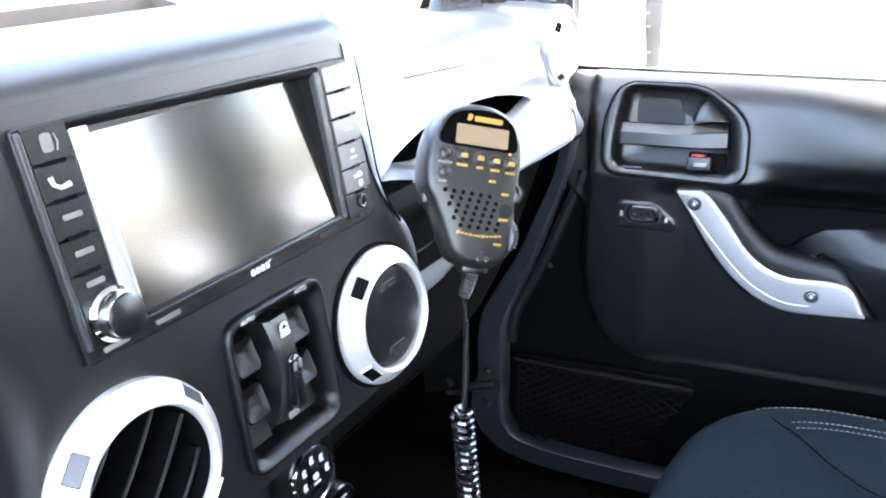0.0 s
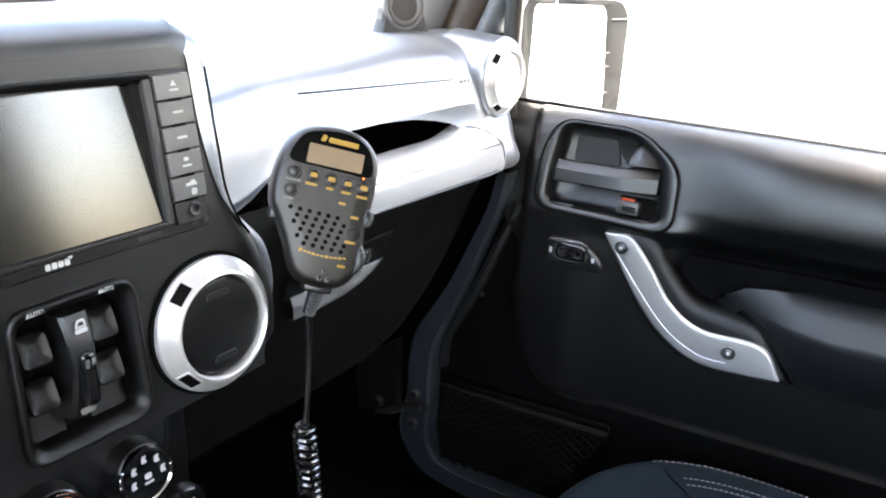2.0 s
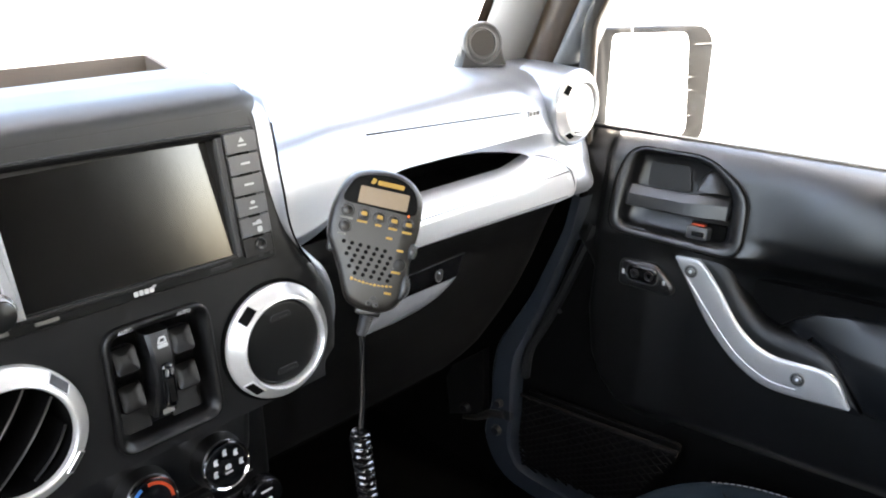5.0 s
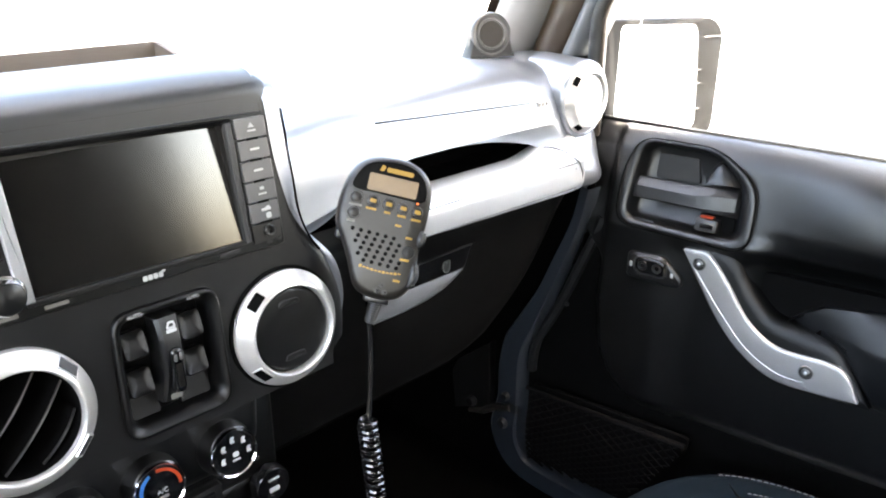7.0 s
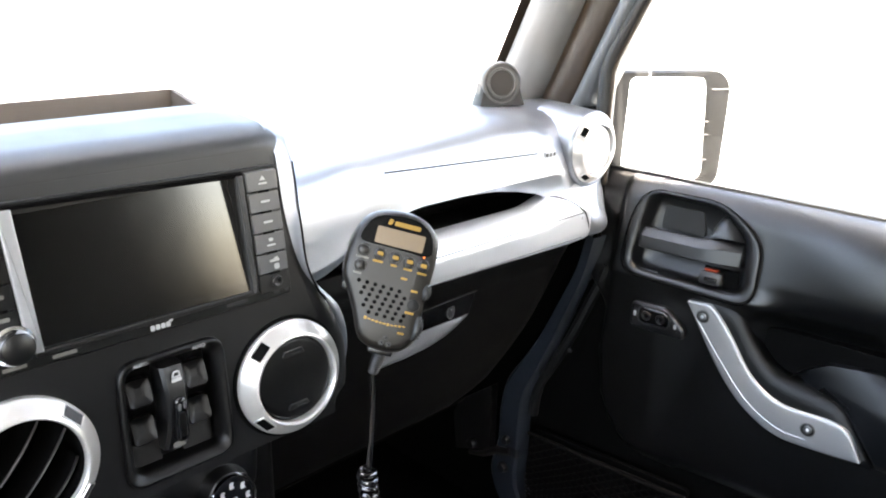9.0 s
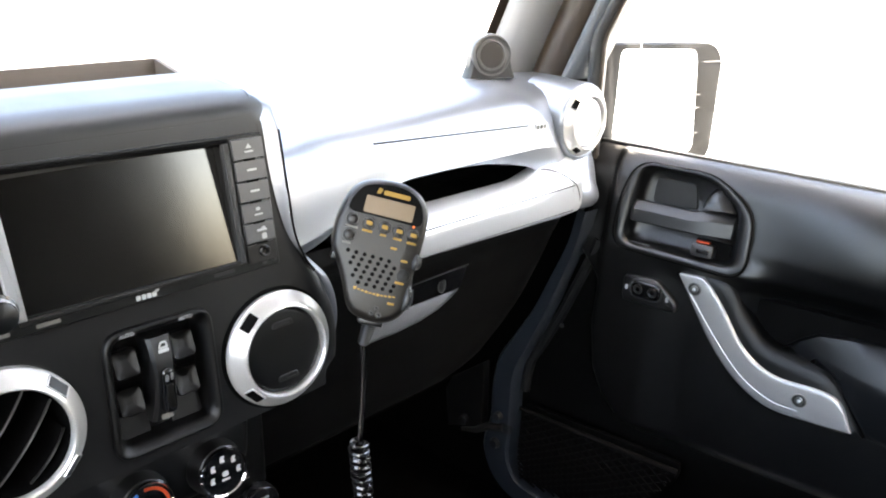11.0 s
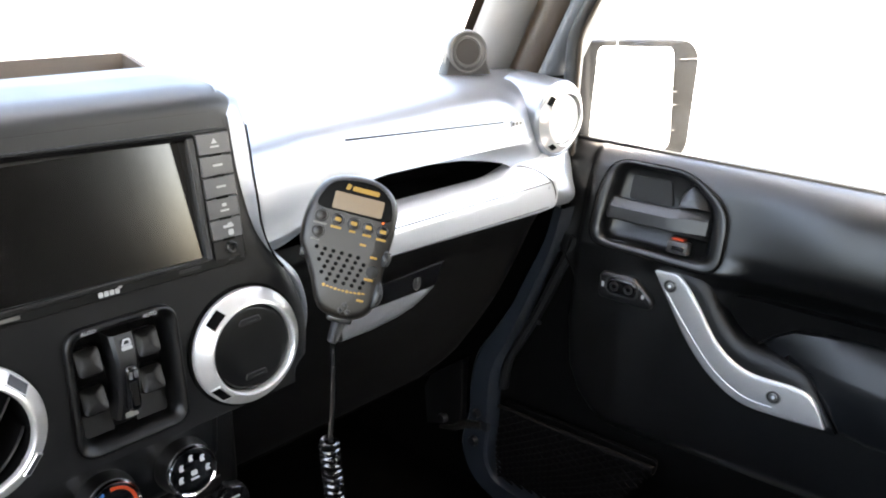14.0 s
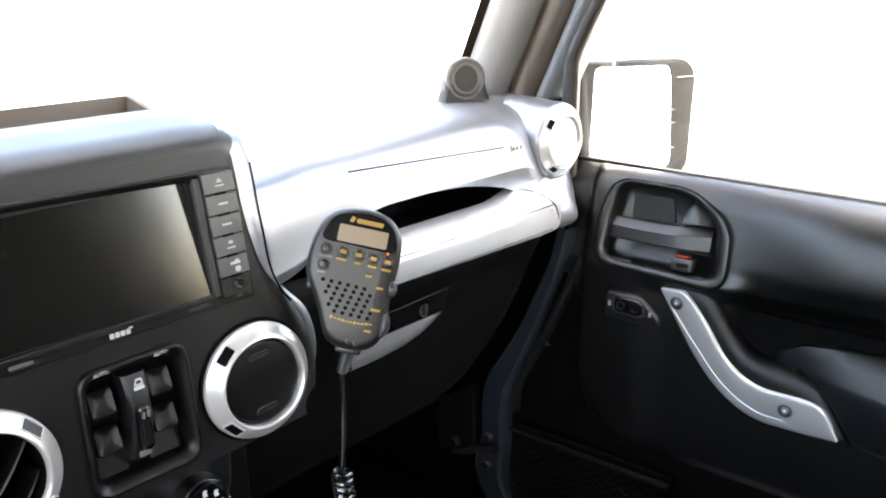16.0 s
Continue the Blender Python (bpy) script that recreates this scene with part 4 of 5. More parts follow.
part("plate_edge", tube([(0.30, glove_y(0.978) - 0.0075, 0.976), (0.40, glove_y(0.978) - 0.0075, 0.9775), (0.478, glove_y(0.978) - 0.0075, 0.979)], 0.0007, 6), SWITCH, scoop)
lock_m = REAR @ Matrix.Translation((0.435, 0.959, -(glove_y(0.959) - 0.0065)))
lock_m = lock_m @ Matrix.Diagonal((0.72, 1.15, 1, 1))
lock = part("lock_barrel", lathe([(0.0085, 0), (0.0085, 0.0015), (0.007, 0.0022), (0, 0.0024)], 24), SATIN, scoop, "", lock_m)
part("lock_rim", lathe([(0.0092, 0), (0.0092, 0.0018), (0.0086, 0.0022), (0.0080, 0.0014)], 28, caps=False), ZINC, lock, "", lock_m)
part("key_slot", rbox(0.0016, 0.008, 0.001, 0.0003, 1, at=(0, 0, 0.002)), CHROME, lock, "", lock_m)
lip = []
for i in range(17):
    t = i / 16
    x = 0.312 + 0.161 * t
    top = 0.9425 - 0.001 * t
    low = lerp(t, [(0, 0.915), (0.3, 0.9145), (0.55, 0.917), (0.75, 0.923), (0.9, 0.932), (1, 0.940)])
    thick = (top - low) * 0.35
    lip.append([(x, glove_y(top) - 0.0055, top), (x, glove_y(top) - 0.006 - thick * 0.4, (top + low) / 2 + 0.003), (x, glove_y(low) - 0.006 - thick, low + 0.004), (x, glove_y(low) - 0.005 - thick * 0.8, low), (x, glove_y(low) - 0.002, low - 0.002)])
part("handle_lip", loft(lip, closed=False), LIP, glove, "grey pull lip", None, 60)
part("lower_edge", tube([(0.15, 0.158, 0.779), (0.34, 0.1575, 0.781), (0.52, 0.158, 0.782)], 0.0008, 6), HOLLOW, dash)


# ---- round vents ----
def vent(name_m, shut, holder, notches, flap_material, notch_material):
    """A silver ring with dark notches round a flap or open slats."""
    ring = part("vent_ring", lathe([(0.0495, -0.006), (0.0505, 0.0), (0.0506, 0.0035), (0.0502, 0.0050), (0.0494, 0.0060), (0.0455, 0.0104), (0.0415, 0.0146), (0.0402, 0.0157), (0.0390, 0.0159), (0.0380, 0.0150), (0.0375, 0.0125), (0.0375, -0.01)], 72, caps=False), RING, holder, "brushed silver vent ring", name_m)
    for ang in notches:
        q = name_m @ pose(0, 0, 0, 0, 0, ang) @ pose(0.0452, 0, 0.0108, 0, 47, 0)
        notch = part("notch", rbox(0.0088, 0.0150, 0.0016, 0.0005, 1), notch_material, ring, "", q)
        part("notch_frame", frame_ring(rect(-0.0054, -0.0085, 0.0054, 0.0085, 0.0012), rect(-0.0044, -0.0075, 0.0044, 0.0075, 0.0008), -0.0008, 0.0008, 0.0003), RING, notch, "", q)
    if shut:
        part("vent_well", lathe([(0.0374, 0.007), (0, 0.0068)], 48, caps=False), HOLLOW, ring, "", name_m)
        part("ring_gap", lathe([(0.0506, 0.0012), (0.0530, 0.0012), (0.0535, -0.002)], 64, caps=False), HOLLOW, ring, "", name_m)
        flap = part("flap", lathe([(0.0358, 0.006), (0.0358, 0.0098), (0.0350, 0.0106), (0.0330, 0.0109), (0.02, 0.0111), (0, 0.0112)], 64), flap_material, ring, "black closed flap", name_m)
        for y in (0.024, -0.024) if flap_material is not SILVER else ():
            part("flap_slot", slab(rounded([(-0.011, y - 0.0025), (0.011, y - 0.0025), (0.009, y + 0.003), (-0.009, y + 0.003)], 0.002), 0.0100, 0.0118, 0.0006), SATIN, flap, "", name_m)
            bar(0.002, y - 0.001, 0.010, 0.0012, 0.0121, flap, name_m, SATIN, "slot_edge")
        for a0, a1 in ((105, 165), (-75, -20)) if flap_material is SILVER else ():
            part("flap_groove", tube([(0.025 * math.cos(radians(a)), 0.025 * math.sin(radians(a)), 0.0110) for a in range(a0, a1 + 1, 5)], 0.0006, 6), RUBBER, flap, "", name_m)
    else:
        part("vent_well", lathe([(0.0374, 0.010), (0.0374, -0.05), (0, -0.05)], 48, caps=False), HOLLOW, ring, "", name_m)
        turned = name_m @ pose(0, 0, 0, 0, 0, -42)
        for u in (-0.0285, -0.009, 0.011, 0.030):
            h = math.sqrt(0.0362 ** 2 - u ** 2)
            line = []
            for j in range(11):
                v = -h + 2 * h * j / 10
                line.append((u + 0.0045 * (1 - (v / h) ** 2) - 0.002, v, 0.005 - 0.003 * (1 - (v / h) ** 2)))
            # near-black blades with lighter rims: shade and lit edges put into the colours
            blade = part("slat", loft([[(x - 0.0006, y, -0.03), (x - 0.0008, y, z), (x + 0.0008, y, z), (x + 0.0006, y, -0.03)] for x, y, z in line]), HOLLOW, ring, "thin black air slat", turned)
            part("slat_edge_lit", tube(line, 0.0010, 8), SATIN, blade, "", turned)
    return ring


vent(FACE @ Matrix.Translation((0.1075, -0.072, 0.001)) @ Matrix.Scale(1.05, 4), True, dash, (132, 221), BLACK, HOLLOW)
vent(FACE @ Matrix.Translation((-0.119, -0.0660, 0.001)) @ Matrix.Scale(1.07, 4), False, dash, (40, 140, 318), SATIN, SWITCH)
SIDE_VENT = REAR @ Matrix.Translation((0.692, 1.1435, -0.094))
rings = []
for r, h in ((0.0480, 0.000), (0.0485, 0.006), (0.0500, 0.0070), (0.0530, 0.0060), (0.0545, 0.002), (0.0550, -0.004), (0.0552, -0.012), (0.0560, -0.024), (0.0575, -0.040), (0.0590, -0.075)):
    rings.append([(r * math.cos(2 * math.pi * i / 72), r * math.sin(2 * math.pi * i / 72), h) for i in range(72)])
part("side_vent_barrel", loft(rings), PANEL, dash, "", SIDE_VENT, 60)
vent(SIDE_VENT @ Matrix.Translation((0, 0, 0.002)) @ Matrix.Scale(0.95, 4), True, dash, (138, 237), SILVER, HOLLOW)


# ---- radio unit in the centre stack ----
radio = thing("radio", "black touch-screen radio with button columns, switched off", "radio", (0, 0.004, 1.104))
R0, R1 = fy(1.1045), fy(1.2195)
body_out = rounded([(-0.129, R0), (0.1185, R0), (0.1155, R1), (-0.1325, 0.1255)], 0.003)
body_in = rounded([(-0.0925, fy(1.1185)), (0.0785, fy(1.1165)), (0.075, fy(1.2130)), (-0.0955, 0.1195)], 0.002)
part("body", frame_ring(body_out, body_in, -0.03, 0.0035, 0.0008, -0.02), BLACK, radio, "", FACE)
part("top_lip", slab(rounded([(-0.106, 0.1195), (0.082, fy(1.2138)), (0.082, fy(1.2180)), (-0.106, 0.1235)], 0.001), 0.003, 0.0062, 0.001), HOLLOW, radio, "", FACE)
# the screen leans back behind the lip
part("screen", loft([[(x, y, 0.0030 - (y - fy(1.1165)) * 0.115 - d) for x, y in body_in] for d in (0.004, 0.0)], True, True, True), SCREEN, radio, "dark matt touch screen", FACE)
part("lower_lip", slab(rect(-0.096, fy(1.1130), 0.0815, fy(1.1165), 0.001), 0.003, 0.0062, 0.0008), SATIN, radio, "", FACE)
part("left_strip", slab(rounded([(-0.1005, fy(1.116)), (-0.0905, fy(1.116)), (-0.0950, 0.1200), (-0.1050, 0.1205)], 0.001), 0.003, 0.0066, 0.0012), STRIP, radio, "satin silver strip", FACE)
part("right_strip", slab(rounded([(0.0785, fy(1.114)), (0.0845, fy(1.114)), (0.0815, fy(1.215)), (0.0755, fy(1.215))], 0.001), 0.003, 0.007, 0.001), SWITCH, radio, "", FACE)
for k in range(6):
    z1 = 1.2165 - 0.0178 * k
    lean = 0.0006 * k
    key = part("button", slab(rounded([(0.0845 + lean, fy(z1 - 0.0165)), (0.1135 + lean * 0.7, fy(z1 - 0.0165)), (0.1128 + lean * 0.7, fy(z1)), (0.0838 + lean, fy(z1))], 0.0012), 0.003, 0.0072 if k < 5 else 0.0055, 0.0006), KEYCAP if k < 5 else SATIN, radio, "", FACE)
    if k < 5:
        bar(0.0985 + lean, fy(z1 - 0.0172), 0.011, 0.0018, 0.0075, key, FACE, HOLLOW, "key_slot")
    if k in (1, 2):
        bar(0.099 + lean, fy(z1 - 0.008), 0.0088, 0.0018, 0.0074, key, FACE, WHITE)
    elif k in (0, 3):
        if k == 0:
            part("eject_mark", slab([(0.0962, fy(z1 - 0.0078)), (0.1018, fy(z1 - 0.0078)), (0.0990, fy(z1 - 0.0038))], 0.0070, 0.0075), WHITE, key, "", FACE)
        else:
            bar(0.099 + lean, fy(z1 - 0.0058), 0.0040, 0.0026, 0.0074, key, FACE, WHITE)
        bar(0.099 + lean, fy(z1 - 0.0105), 0.008, 0.0014, 0.0074, key, FACE, WHITE)
    elif k == 4:
        part("plug_mark", tube([(0.095 + lean, fy(z1 - 0.0065), 0.0074), (0.104 + lean, fy(z1 - 0.0065), 0.0074)], 0.0012, 6), WHITE, key, "", FACE)
        part("plug_mark", tube([(0.0985 + lean, fy(z1 - 0.0065), 0.0074), (0.1005 + lean, fy(z1 - 0.0045), 0.0074), (0.103 + lean, fy(z1 - 0.0045), 0.0074)], 0.0009, 6), WHITE, key, "", FACE)
        bar(0.1015 + lean, fy(z1 - 0.012), 0.005, 0.005, 0.0074, key, FACE, WHITE)
    else:
        part("aux_socket", lathe([(0.0052, 0.005), (0.0052, 0.0075), (0.0042, 0.0082), (0.0024, 0.0078), (0.002, 0.004), (0, 0.004)], 24), SATIN, key, "", FACE @ Matrix.Translation((0.103, fy(z1 - 0.0075), 0)))
for k in range(5):
    y0, y1 = ((0.1075, 0.1245), (0.0893, 0.1065), (0.0706, 0.0883), (0.0520, 0.0696), (0.0120, 0.0510))[k]
    l0, l1 = -0.1240 - 0.036 * (y0 - 0.01), -0.1240 - 0.036 * (y1 - 0.01)
    r0, r1 = -0.1025 - 0.030 * (y0 - 0.02), -0.1025 - 0.030 * (y1 - 0.02)
    key = part("button", slab(rounded([(l0, y0), (r0, y0), (r1, y1), (l1, y1)], 0.001), 0.003, 0.0056, 0.0005), BLACK, radio, "", FACE)
    xc, yc = (l0 + r1) / 2, (y0 + y1) / 2
    if k < 4:
        bar(xc, y0 - 0.0004, 0.012, 0.0022, 0.0060, key, FACE, HOLLOW, "key_slot")
    if k == 0:
        part("talk_mark", slab(rect(xc - 0.004, yc - 0.004, xc + 0.002, yc + 0.005, 0.0022), 0.0054, 0.0060), PALE, key, "", FACE)
        part("talk_mark", tube([(xc + 0.0034, yc - 0.004, 0.0058), (xc + 0.0046, yc, 0.0058), (xc + 0.0034, yc + 0.004, 0.0058)], 0.0005, 6), PALE, key, "", FACE)
    elif k == 1:
        part("phone_mark", tube([(xc - 0.0050, yc + 0.0028, 0.0058), (xc - 0.0042, yc - 0.0010, 0.0058), (xc - 0.001, yc - 0.0032, 0.0058), (xc + 0.0042, yc - 0.0026, 0.0058)], [0.0015, 0.0011, 0.0011, 0.0016], 8), WHITE, key, "", FACE)
    else:
        bar(xc, yc + 0.001 if k < 4 else 0.0455, 0.0105, 0.0028, 0.0059, key, FACE, PALE)
part("edge_strip", slab(rounded([(-0.1278, 0.0130), (-0.1245, 0.0130), (-0.1286, 0.1235), (-0.1319, 0.1235)], 0.0008), 0.003, 0.0062, 0.0010), SWITCH, radio, "dark grey edge strip", FACE)
knob_m = FACE @ Matrix.Translation((-0.1095, 0.0265, -0.001))
knob = part("volume_knob", lathe([(0.0145, 0.004), (0.0145, 0.009), (0.0125, 0.011), (0.0122, 0.016), (0.0112, 0.0182), (0, 0.0185)], 48), CHROME, radio, "chrome volume knob", knob_m)
part("knob_face", lathe([(0.0108, 0.0183), (0.0095, 0.0192), (0, 0.0195)], 40), SATIN, knob, "", knob_m)
for x, w, m2 in ((-0.111, 0.016, PALE), (-0.077, 0.017, PALE), (0.064, 0.020, SWITCH), (0.103, 0.006, SWITCH), (0.1135, 0.004, SWITCH)):
    bar(x, fy(1.1095), w, 0.0028, 0.0037, radio, FACE, m2)
for k in range(4):
    bar(-0.0105 + 0.0043 * k, fy(1.109), 0.0036, 0.0042, 0.0037, radio, FACE, WHITE, "brand_mark")
bar(0.005, fy(1.112), 0.003, 0.003, 0.0037, radio, FACE, WHITE, "brand_mark")

# ---- window switch panel ----
panel_sw = thing("window_switch_panel", "black window switch panel with a tall centre rocker", "switch panel", (0, 0, 0.985))
outer = rounded([(-0.049, fy(0.9815)), (0.046, fy(0.9815)), (0.047, fy(1.088)), (-0.044, fy(1.088))], 0.017, 6)
inner_sw = SWITCH_WELL
rings = [[(x, y, h) for x, y in inset(outer, d)] for d, h in ((0, -0.004), (0, 0.0030), (0.0006, 0.0046), (0.0018, 0.0056), (0.0034, 0.0056), (0.0050, 0.0044))]
rings += [[(x, y, h) for x, y in inset(inner_sw, d)] for d, h in ((-0.0015, 0.0024), (0.0004, -0.0006), (0.0016, -0.0050), (0.0024, -0.0110), (0.0028, -0.0165))]
surround = part("surround", loft(rings), BLACK, panel_sw, "", FACE, 60)
part("well", slab(inner_sw, -0.022, -0.0155), HOLLOW, panel_sw, "", FACE)
for x0, x1 in ((-0.0365, -0.0130), (0.0060, 0.0335)):
    y0, y1 = fy(0.9935), fy(1.0155)
    part("sloping_floor", loft([[(x0, y0, -0.016), (x1, y0, -0.016), (x1, y0, -0.0100), (x0, y0, -0.0100)], [(x0, y1, -0.016), (x1, y1, -0.016), (x1, y1, -0.0150), (x0, y1, -0.0150)]], True, True, True), TIP, panel_sw, "", FACE)
for x, z in ((-0.0265, 1.0575), (0.0215, 1.0585), (-0.0275, 1.026), (0.0205, 1.027)):
    m3 = FACE @ Matrix.Translation((x, fy(z), -0.008)) @ pose(0, 0, 0, -14, 0, 0)
    rings = [[(px * k, py * k, h) for px, py in rect(-0.0102, -0.0122, 0.0102, 0.0112, 0.0045, 5)] for k, h in ((1.0, -0.008), (1.0, 0.0040), (0.98, 0.0050), (0.93, 0.0056), (0.87, 0.0052), (0.6, 0.0034), (0.25, 0.0028))]
    part("window_switch", loft(rings, True, True, True), TIP, panel_sw, "grey-black cupped rocker switch", m3, 60)
rings = []
for i in range(15):
    t = i / 14
    y = fy(1.003) + (fy(1.0745) - fy(1.003)) * t
    zz = 0.008 - 0.008 * (2 * t - 1) ** 2 + 0.004 * t
    w = 0.0100 - 0.001 * math.sin(math.pi * t)
    off = -0.0035 + 0.0035 * t
    rings.append([(off - w, y, -0.015), (off - w, y, zz - 0.003), (off - w + 0.0025, y, zz), (off + w - 0.0025, y, zz), (off + w, y, zz - 0.003), (off + w, y, -0.015)])
rock = part("lock_rocker", loft(rings, True, True, True), SATIN, panel_sw, "tall curved black rocker", FACE)
bar(0.0002, fy(1.0665) - 0.0028, 0.0086, 0.0030, 0.0085, rock, FACE, WHITE, "window_mark")
part("window_mark", frame_ring(rounded([(-0.0038, fy(1.0656)), (0.0042, fy(1.0656)), (0.0034, fy(1.0712)), (-0.0016, fy(1.0712))], 0.0012), rounded([(-0.0022, fy(1.0668)), (0.0028, fy(1.0668)), (0.0024, fy(1.0698)), (-0.0008, fy(1.0698))], 0.0006), 0.0075, 0.0088, 0.0002), WHITE, rock, "", FACE)
part("rocker_ridge", slab(rounded([(-0.0078, fy(1.0125)), (0.0026, fy(1.0125)), (0.0044, fy(1.0500)), (-0.0060, fy(1.0500))], 0.0050, 6), 0.004, 0.0140, 0.0026), GLOSS, rock, "gloss black ridge", FACE)
for x in (-0.0030, 0.0014):
    part("rocker_tab", rbox(0.0028, 0.0062, 0.0030, 0.0010, 2), KEYCAP, rock, "", FACE @ Matrix.Translation((x, fy(1.0430) + 0.15 * x, 0.0140)) @ pose(0, 0, 0, 0, 0, -8))
part("ridge_slot", slab(rect(-0.0042, fy(1.0170), 0.0010, fy(1.0375), 0.0016, 4), 0.0134, 0.0144, 0.0003), TIP, rock, "", FACE)
bar(-0.0035, fy(1.0075), 0.010, 0.0045, 0.0045, rock, FACE, PALE, "lower_mark")
lettering("AUTO", 0.0042, "lettering", WHITE, surround, FACE @ Matrix.Translation((-0.0255, fy(1.0838), 0.0062)))
lettering("AUTO", 0.0042, "lettering", WHITE, surround, FACE @ Matrix.Translation((0.0235, fy(1.0838), 0.0062)))

# ---- climate knobs ----
def knob_base(x):
    m4 = REAR @ Matrix.Translation((x, 0.878, -0.079)) @ pose(0, 0, 0, -8, 0, 0) @ Matrix.Scale(1.06, 4)
    k = thing("climate_knob", "black climate knob with a chrome rim", "control knob", (x, 0.08, 0.879), "climate knobs")
    part("skirt", lathe([(0.027, 0), (0.027, 0.006), (0.0245, 0.012), (0.0235, 0.02)], 48), SATIN, k, "", m4)
    part("rim", lathe([(0.0235, 0.018), (0.0245, 0.02), (0.0245, 0.0225), (0.023, 0.0245), (0.0215, 0.0235)], 48), CHROME, k, "chrome rim", m4)
    part("face", lathe([(0.0218, 0.021), (0.0215, 0.0238), (0.018, 0.0245), (0, 0.0248)], 48), GLOSS, k, "", m4)
    part("pointer", rbox(0.005, 0.006, 0.006, 0.0015, 2), CHROME, k, "", m4 @ pose(0, 0, 0, 0, 0, 225) @ Matrix.Translation((0.0245, 0, 0.02)))
    return k, m4


def arc_band(r0, r1, a0, a1, z0, z1, n=20):
    pts = [(r1 * math.cos(radians(a0 + (a1 - a0) * i / n)), r1 * math.sin(radians(a0 + (a1 - a0) * i / n))) for i in range(n + 1)]
    pts += [(r0 * math.cos(radians(a1 + (a0 - a1) * i / n)), r0 * math.sin(radians(a1 + (a0 - a1) * i / n))) for i in range(n + 1)]
    return slab(pts, z0, z1)


k1, km = knob_base(-0.003)
part("warm_band", arc_band(0.0165, 0.0195, -5, 95, 0.0242, 0.0251), RED, k1, "red band", km)
part("cold_band", arc_band(0.0165, 0.0195, 115, 200, 0.0242, 0.0251), BLUE, k1, "blue band", km)
lettering("A/C", 0.0062, "lettering", WHITE, k1, km @ Matrix.Translation((0.001, -0.002, 0.0249)))
bar(0.001, -0.0075, 0.009, 0.003, 0.0250, k1, km, PALE)
k2, km = knob_base(0.075)
for i in range(5):
    ang = radians(-5 + 50 * i)
    q = km @ Matrix.Translation((0.0138 * math.cos(ang), 0.0138 * math.sin(ang), 0.0247))
    part("flow_mark", slab(rounded([(-0.0022, -0.003), (0.0025, -0.0028), (0.0012, 0.0005), (0.0028, 0.003), (-0.0012, 0.0032), (-0.0022, 0.0006)], 0.0008), 0, 0.0005), WHITE, k2, "", q)
bar(0, -0.001, 0.006, 0.005, 0.0250, k2, km, WHITE)
bar(0, -0.0065, 0.008, 0.002, 0.0249, k2, km, WHITE)
k3, km = knob_base(-0.075)
for i in range(5):
    bar(0.0138 * math.cos(radians(20 + 45 * i)), 0.0138 * math.sin(radians(20 + 45 * i)), 0.003, 0.004, 0.0249, k3, km, WHITE)
bank = part("switch_bank", rbox(0.15, 0.012, 0.03, 0.003, 2, at=(-0.005, 0.084, 0.822)), SATIN, climate)
for x in (-0.045, 0.0, 0.045):
    part("blank_switch", rbox(0.04, 0.006, 0.02, 0.002, 2, at=(x - 0.005, 0.076, 0.822)), BLACK, bank)
for x in (0.126,):
    m5 = REAR @ Matrix.Translation((x, 0.805, -0.087)) @ Matrix.Scale(1.35, 4)
    k5 = thing("push_button", "black round push button under the climate knobs", "button", (x, 0.078, 0.805), "console buttons")
    part("cap", lathe([(0.016, 0), (0.016, 0.0085), (0.0145, 0.0105), (0, 0.011)], 32), GLOSS, k5, "", m5)
    bar(0, 0.0065, 0.010, 0.0013, 0.0112, k5, m5, WHITE)
    bar(0, -0.003, 0.009, 0.004, 0.0112, k5, m5, WHITE)

# ---- tweeter pod on the dash ----
pod = thing("dash_speaker", "small black round speaker pod on the dash top", "speaker", (0.637, 0.225, 1.20))
pm = basis((0.6235, 0.206, 1.2302), (0.90, -0.43, 0.0), (0.05, 0.10, 1.0)) @ Matrix.Scale(0.64, 4)
part("pod", lathe([(0.046, -0.03), (0.047, -0.004), (0.0455, 0.002), (0.042, 0.004), (0.041, 0.001), (0.034, -0.001)], 48), PODSKIN, pod, "", pm)
part("grille_rim", lathe([(0.034, -0.001), (0.0335, 0.003), (0.030, 0.004), (0.0285, 0.001)], 48), PODSKIN, pod, "", pm)
part("grille", lathe([(0.029, 0.0), (0.027, 0.0022), (0.015, 0.0034), (0, 0.0038)], 40), MESH, pod, "dark mesh grille", pm)
rings = []
for t in (0.0, 0.2, 0.4, 0.6, 0.8, 1.0):
    hw, yy = 0.0465 + 0.0115 * t ** 1.6, -0.050 * t
    rings.append([(-hw, yy, -0.034 - 0.008 * t), (-hw, yy, -0.006), (-hw + 0.006, yy, -0.001 + 0.003 * t), (hw - 0.006, yy, -0.001 + 0.003 * t), (hw, yy, -0.006), (hw, yy, -0.034 - 0.008 * t)])
bm = loft(rings, True, True, True)
part("foot", bm, SHELL, pod, "", pm)


# ---- passenger seat ----
seat = thing("car_seat", "dark blue-grey cloth passenger seat with pale double stitching", "car seat", (0.38, -0.42, 0.45))
rings = []
N = 64
